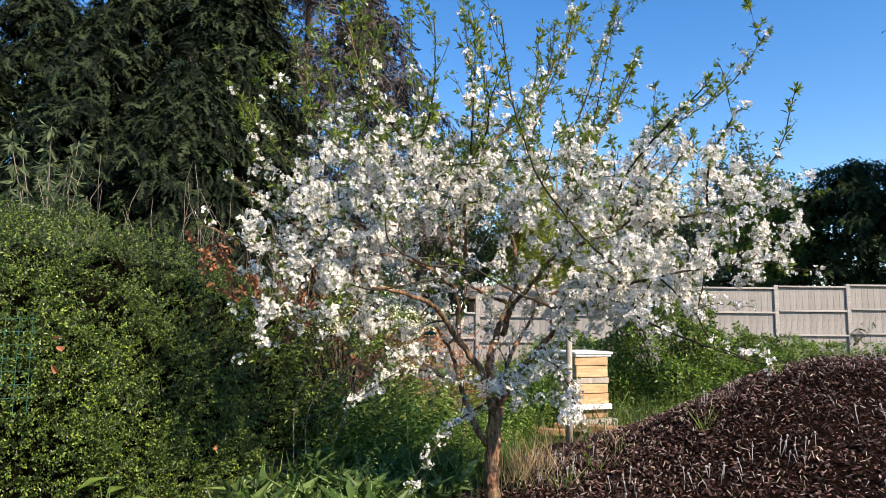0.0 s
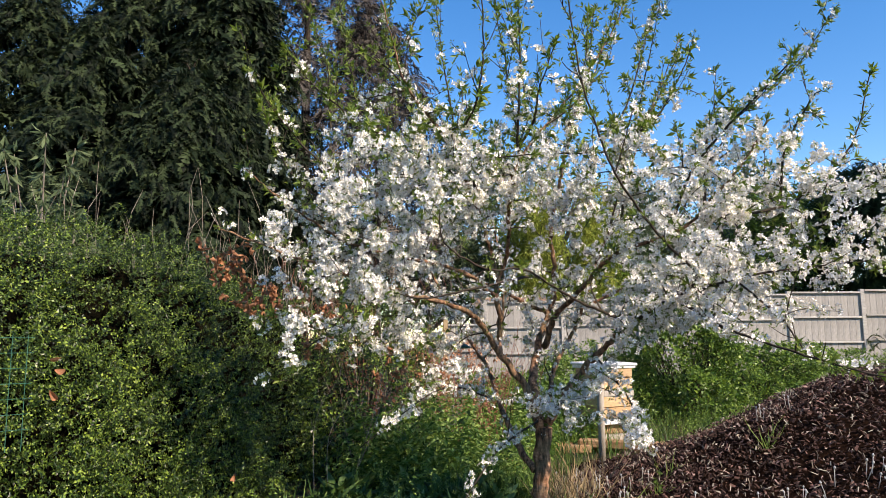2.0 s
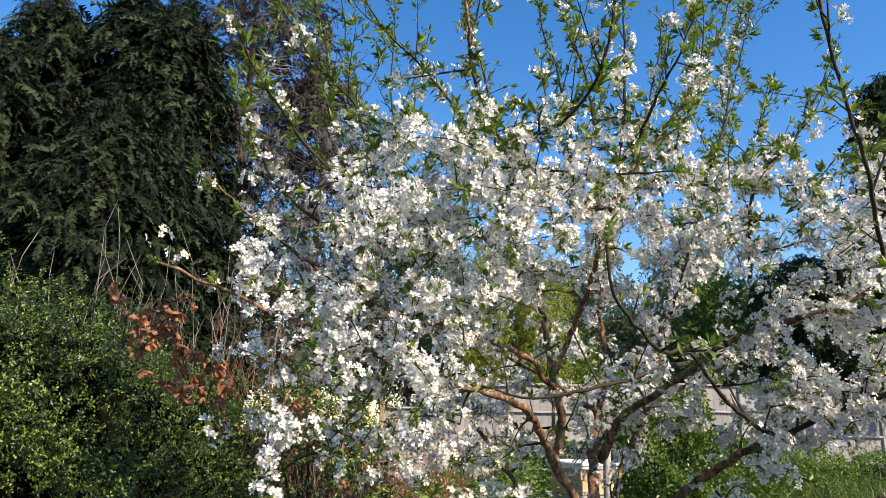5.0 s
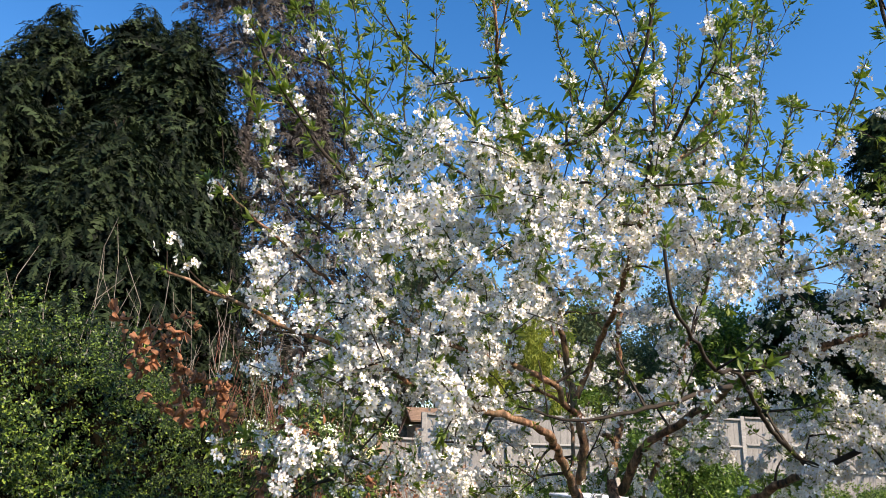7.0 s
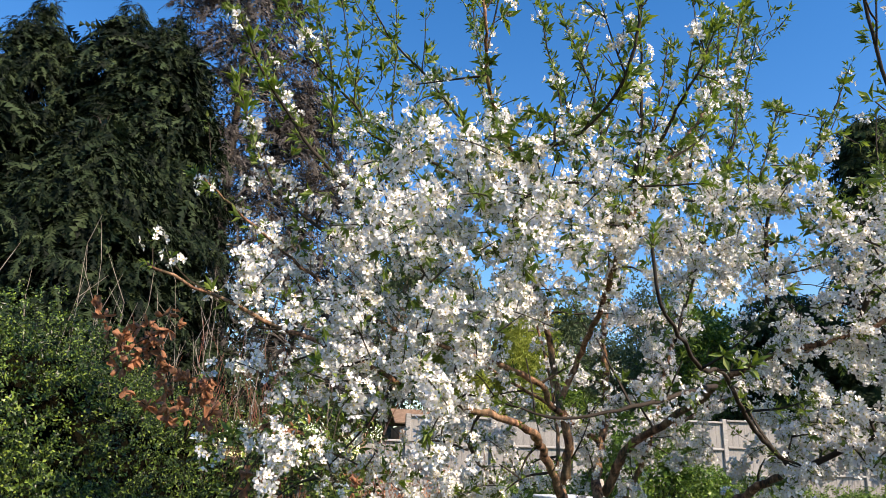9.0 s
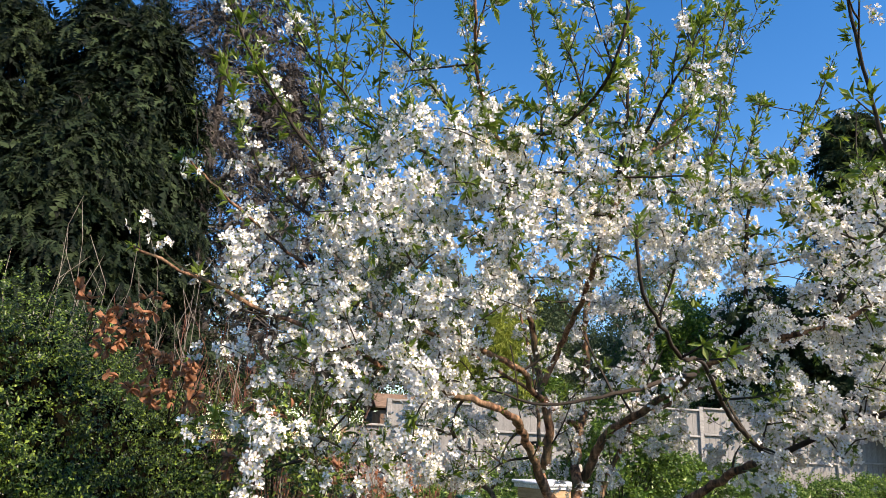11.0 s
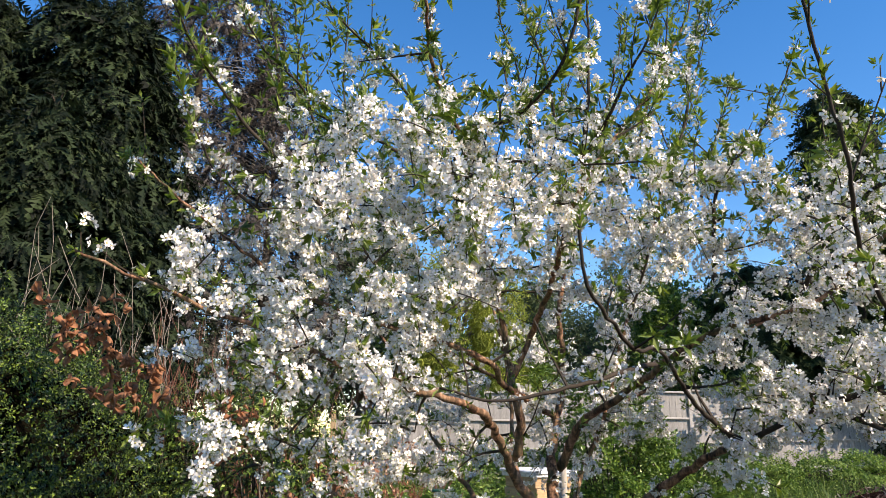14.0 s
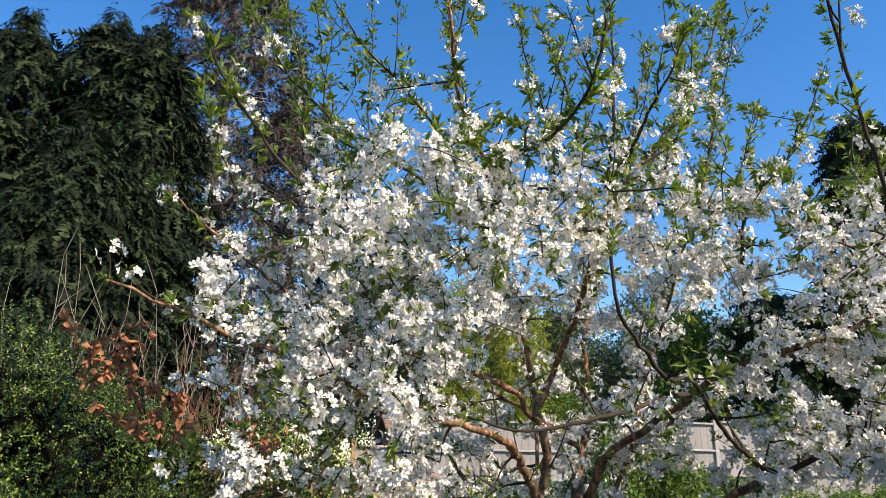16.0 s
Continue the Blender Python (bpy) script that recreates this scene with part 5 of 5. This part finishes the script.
# ---- green wire netting at the hedge ----
net = thing("wire_netting", "green coated wire mesh standing against the hedge", "netting", at=pose(-1.62, 3.6, 0.0, 0, 0, 62))
for k in range(6):
    part("wire", Geo().tube([(-0.2 + 0.055 * k, 0, 0.9), (-0.2 + 0.055 * k, 0.004, 1.1), (-0.2 + 0.055 * k, 0, 1.34)], [0.0014] * 3, 5).mesh("wire", WIRE), net)
for k in range(7):
    part("wire", Geo().tube([(-0.22, 0.004, 0.98 + 0.058 * k), (0.1, 0.004, 0.98 + 0.058 * k)], [0.0012] * 2, 5).mesh("wire", WIRE), net)

# ---- bird feeder hanging in the tree ----
feeder = thing("bird_feeder", "green hanging bird feeder with a wire tube", "bird feeder", at=pose(-0.34, 6.02, 1.16) @ Matrix.Scale(0.62, 4))
part("lid", Geo().tube([(0, 0, 0.17), (0, 0, 0.19), (0, 0, 0.2), (0, 0, 0.225)], [0.075, 0.075, 0.055, 0.012], 16).mesh("lid", GREENP, True), feeder)
part("tray", Geo().tube([(0, 0, 0.0), (0, 0, 0.015), (0, 0, 0.02)], [0.05, 0.05, 0.03], 16).mesh("tray", GREENP, True), feeder)
for k in range(10):
    w = 2 * math.pi * k / 10
    part("wire", Geo().tube([(0.036 * math.cos(w), 0.036 * math.sin(w), 0.015), (0.036 * math.cos(w), 0.036 * math.sin(w), 0.175)], [0.0015] * 2, 4).mesh("wire", FELT), feeder)
part("hanger", Geo().tube([(0, 0, 0.22), (0.01, 0, 0.32)], [0.002] * 2, 5).mesh("hanger", FELT), feeder)

# ---- nearest chips of the heap, each by itself ----
chips, which, M, near = CHIPS
shared = [bulk("chip", [t], [CHIP], [0], [np.eye(4)]) for t in chips]
for i in near:
    part("chip", shared[which[i]], heap, at=Matrix(M[i].tolist()))

# ---- strap-leaved plants at the hedge foot ----
strap = [blade(k, h, 0.009, b) for k, (h, b) in enumerate(((0.26, 0.8), (0.32, 0.6), (0.22, 1.0)))]
x, y = in_weeds(rw, 420, (-1.35, -0.1, 4.2, 6.6))
n = len(x)
M = frames(np.stack([x, y, ground_z(x, y) - 0.01], -1), rw.normal(0, 0.35, (n, 3)) + np.array([0, 0, 1.0]), rw.uniform(0, 6.3, n), rw.uniform(0.5, 1.0, n))
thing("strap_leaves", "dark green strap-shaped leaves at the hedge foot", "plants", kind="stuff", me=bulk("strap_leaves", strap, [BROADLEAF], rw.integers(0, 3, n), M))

# ---- broad-leaved plants in the shade of the tree ----
broad = [arr(*spray(n, l, 0.32 * l, 0.02, (15, 75), 410 + k, 0.05)) for k, (n, l) in enumerate(((7, 0.15), (6, 0.19), (9, 0.12)))]
x, y = in_weeds(rw, 620, (-1.35, -0.05, 4.3, 6.6))
n = len(x)
M = frames(np.stack([x, y, ground_z(x, y)], -1), rw.normal(0, 0.2, (n, 3)) + np.array([0, 0, 1.0]), rw.uniform(0, 6.3, n), rw.uniform(0.6, 1.15, n))
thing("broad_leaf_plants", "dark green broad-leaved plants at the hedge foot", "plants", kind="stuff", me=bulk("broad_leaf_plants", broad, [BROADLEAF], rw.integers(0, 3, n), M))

# ---- dock plant and leaves caught in the hedge ----
dock = thing("dock_plant", "dock plant with broad bright green leaves", "plant", at=pose(-1.5, 4.15, 0.2))
for k in range(5):
    lv, lf = leaf_shape(0.17, 0.1, 0.2, 0.15)
    g = Geo()
    g.v, g.f = [Vector(p) for p in lv], lf
    stalk = Vector((0.05 * math.cos(k * 1.3), 0.05 * math.sin(k * 1.3), 0.16 + 0.05 * k))
    part("leaf", g.mesh("leaf", NETTLE), dock, at=Matrix.Translation(stalk) @ pose(0, 0, 0, 0, -25 + 8 * k, 75 * k - 60))
    part("stalk", Geo().tube([(0, 0, -0.02), tuple(stalk * 0.6), tuple(stalk)], [0.004, 0.003, 0.002], 5).mesh("stalk", NETTLE), dock)
for k, (lx, ly, lz) in enumerate([(-1.6, 3.8, 1.24), (-1.6, 3.83, 1.2), (-1.6, 3.81, 1.12), (-1.48, 5.1, 0.58)]):
    thing("dead_leaf", "curled brown dead leaf caught in the hedge", "leaf", "dead leaves in the hedge", at=pose(lx, ly, lz, 70 * k, 40, 50 * k), me=bulk("dead_leaf", [curled_leaf(20 + k, 0.05, 0.034)], [COPPER], [0], [np.eye(4)]))

# ---- tall shrub with drooping leaves behind the hedge ----
tall = thing("drooping_shrub", "tall shrub with long drooping grey-green leaves", "shrub", at=pose(-5.0, 7.4, float(ground_z(-5.0, 7.4))))
spots = []
for k in range(16):
    a = k * 2.4
    e = Vector((0.75 * math.cos(a) * random.uniform(0.4, 1), 0.6 * math.sin(a) * random.uniform(0.4, 1), random.uniform(2.2, 3.3)))
    path = smooth_path([(e.x * 0.1, e.y * 0.1, 0), (e.x * 0.4, e.y * 0.4, e.z * 0.6), e], 6)
    part("stem", Geo().tube(path, [0.014 - 0.0008 * j for j in range(len(path))], 5).mesh("stem", STEM), tall)
    spots += path[7:]
n = 420
base = np.array([tuple(spots[i]) for i in rw.integers(0, len(spots), n)])
M = frames(base, rw.normal(0, 0.6, (n, 3)) + np.array([0, 0, -0.9]), rw.uniform(0, 6.3, n), rw.uniform(0.7, 1.3, n))
tagged(part("leaves", bulk("leaves", [arr(*spray(5, 0.14, 0.03, 0.02, (45, 85), 300 + k, 0.04)) for k in range(2)], [FARLEAF], rw.integers(0, 2, n), M), tall), kind="stuff")

# ---- small tuft of strap leaves growing on the heap ----
n = 26
x, y = rw.normal(0.72, 0.05, n), rw.normal(4.75, 0.05, n)
M = frames(np.stack([x, y, ground_z(x, y) + heap_z(x, y) - 0.01], -1), rw.normal(0, 0.4, (n, 3)) + np.array([0, 0, 1.0]), rw.uniform(0, 6.3, n), rw.uniform(0.35, 0.7, n))
thing("grass_tuft", "small green tuft growing in the mulch", "grass", me=bulk("grass_tuft", strap, [NETTLE], rw.integers(0, 3, n), M))
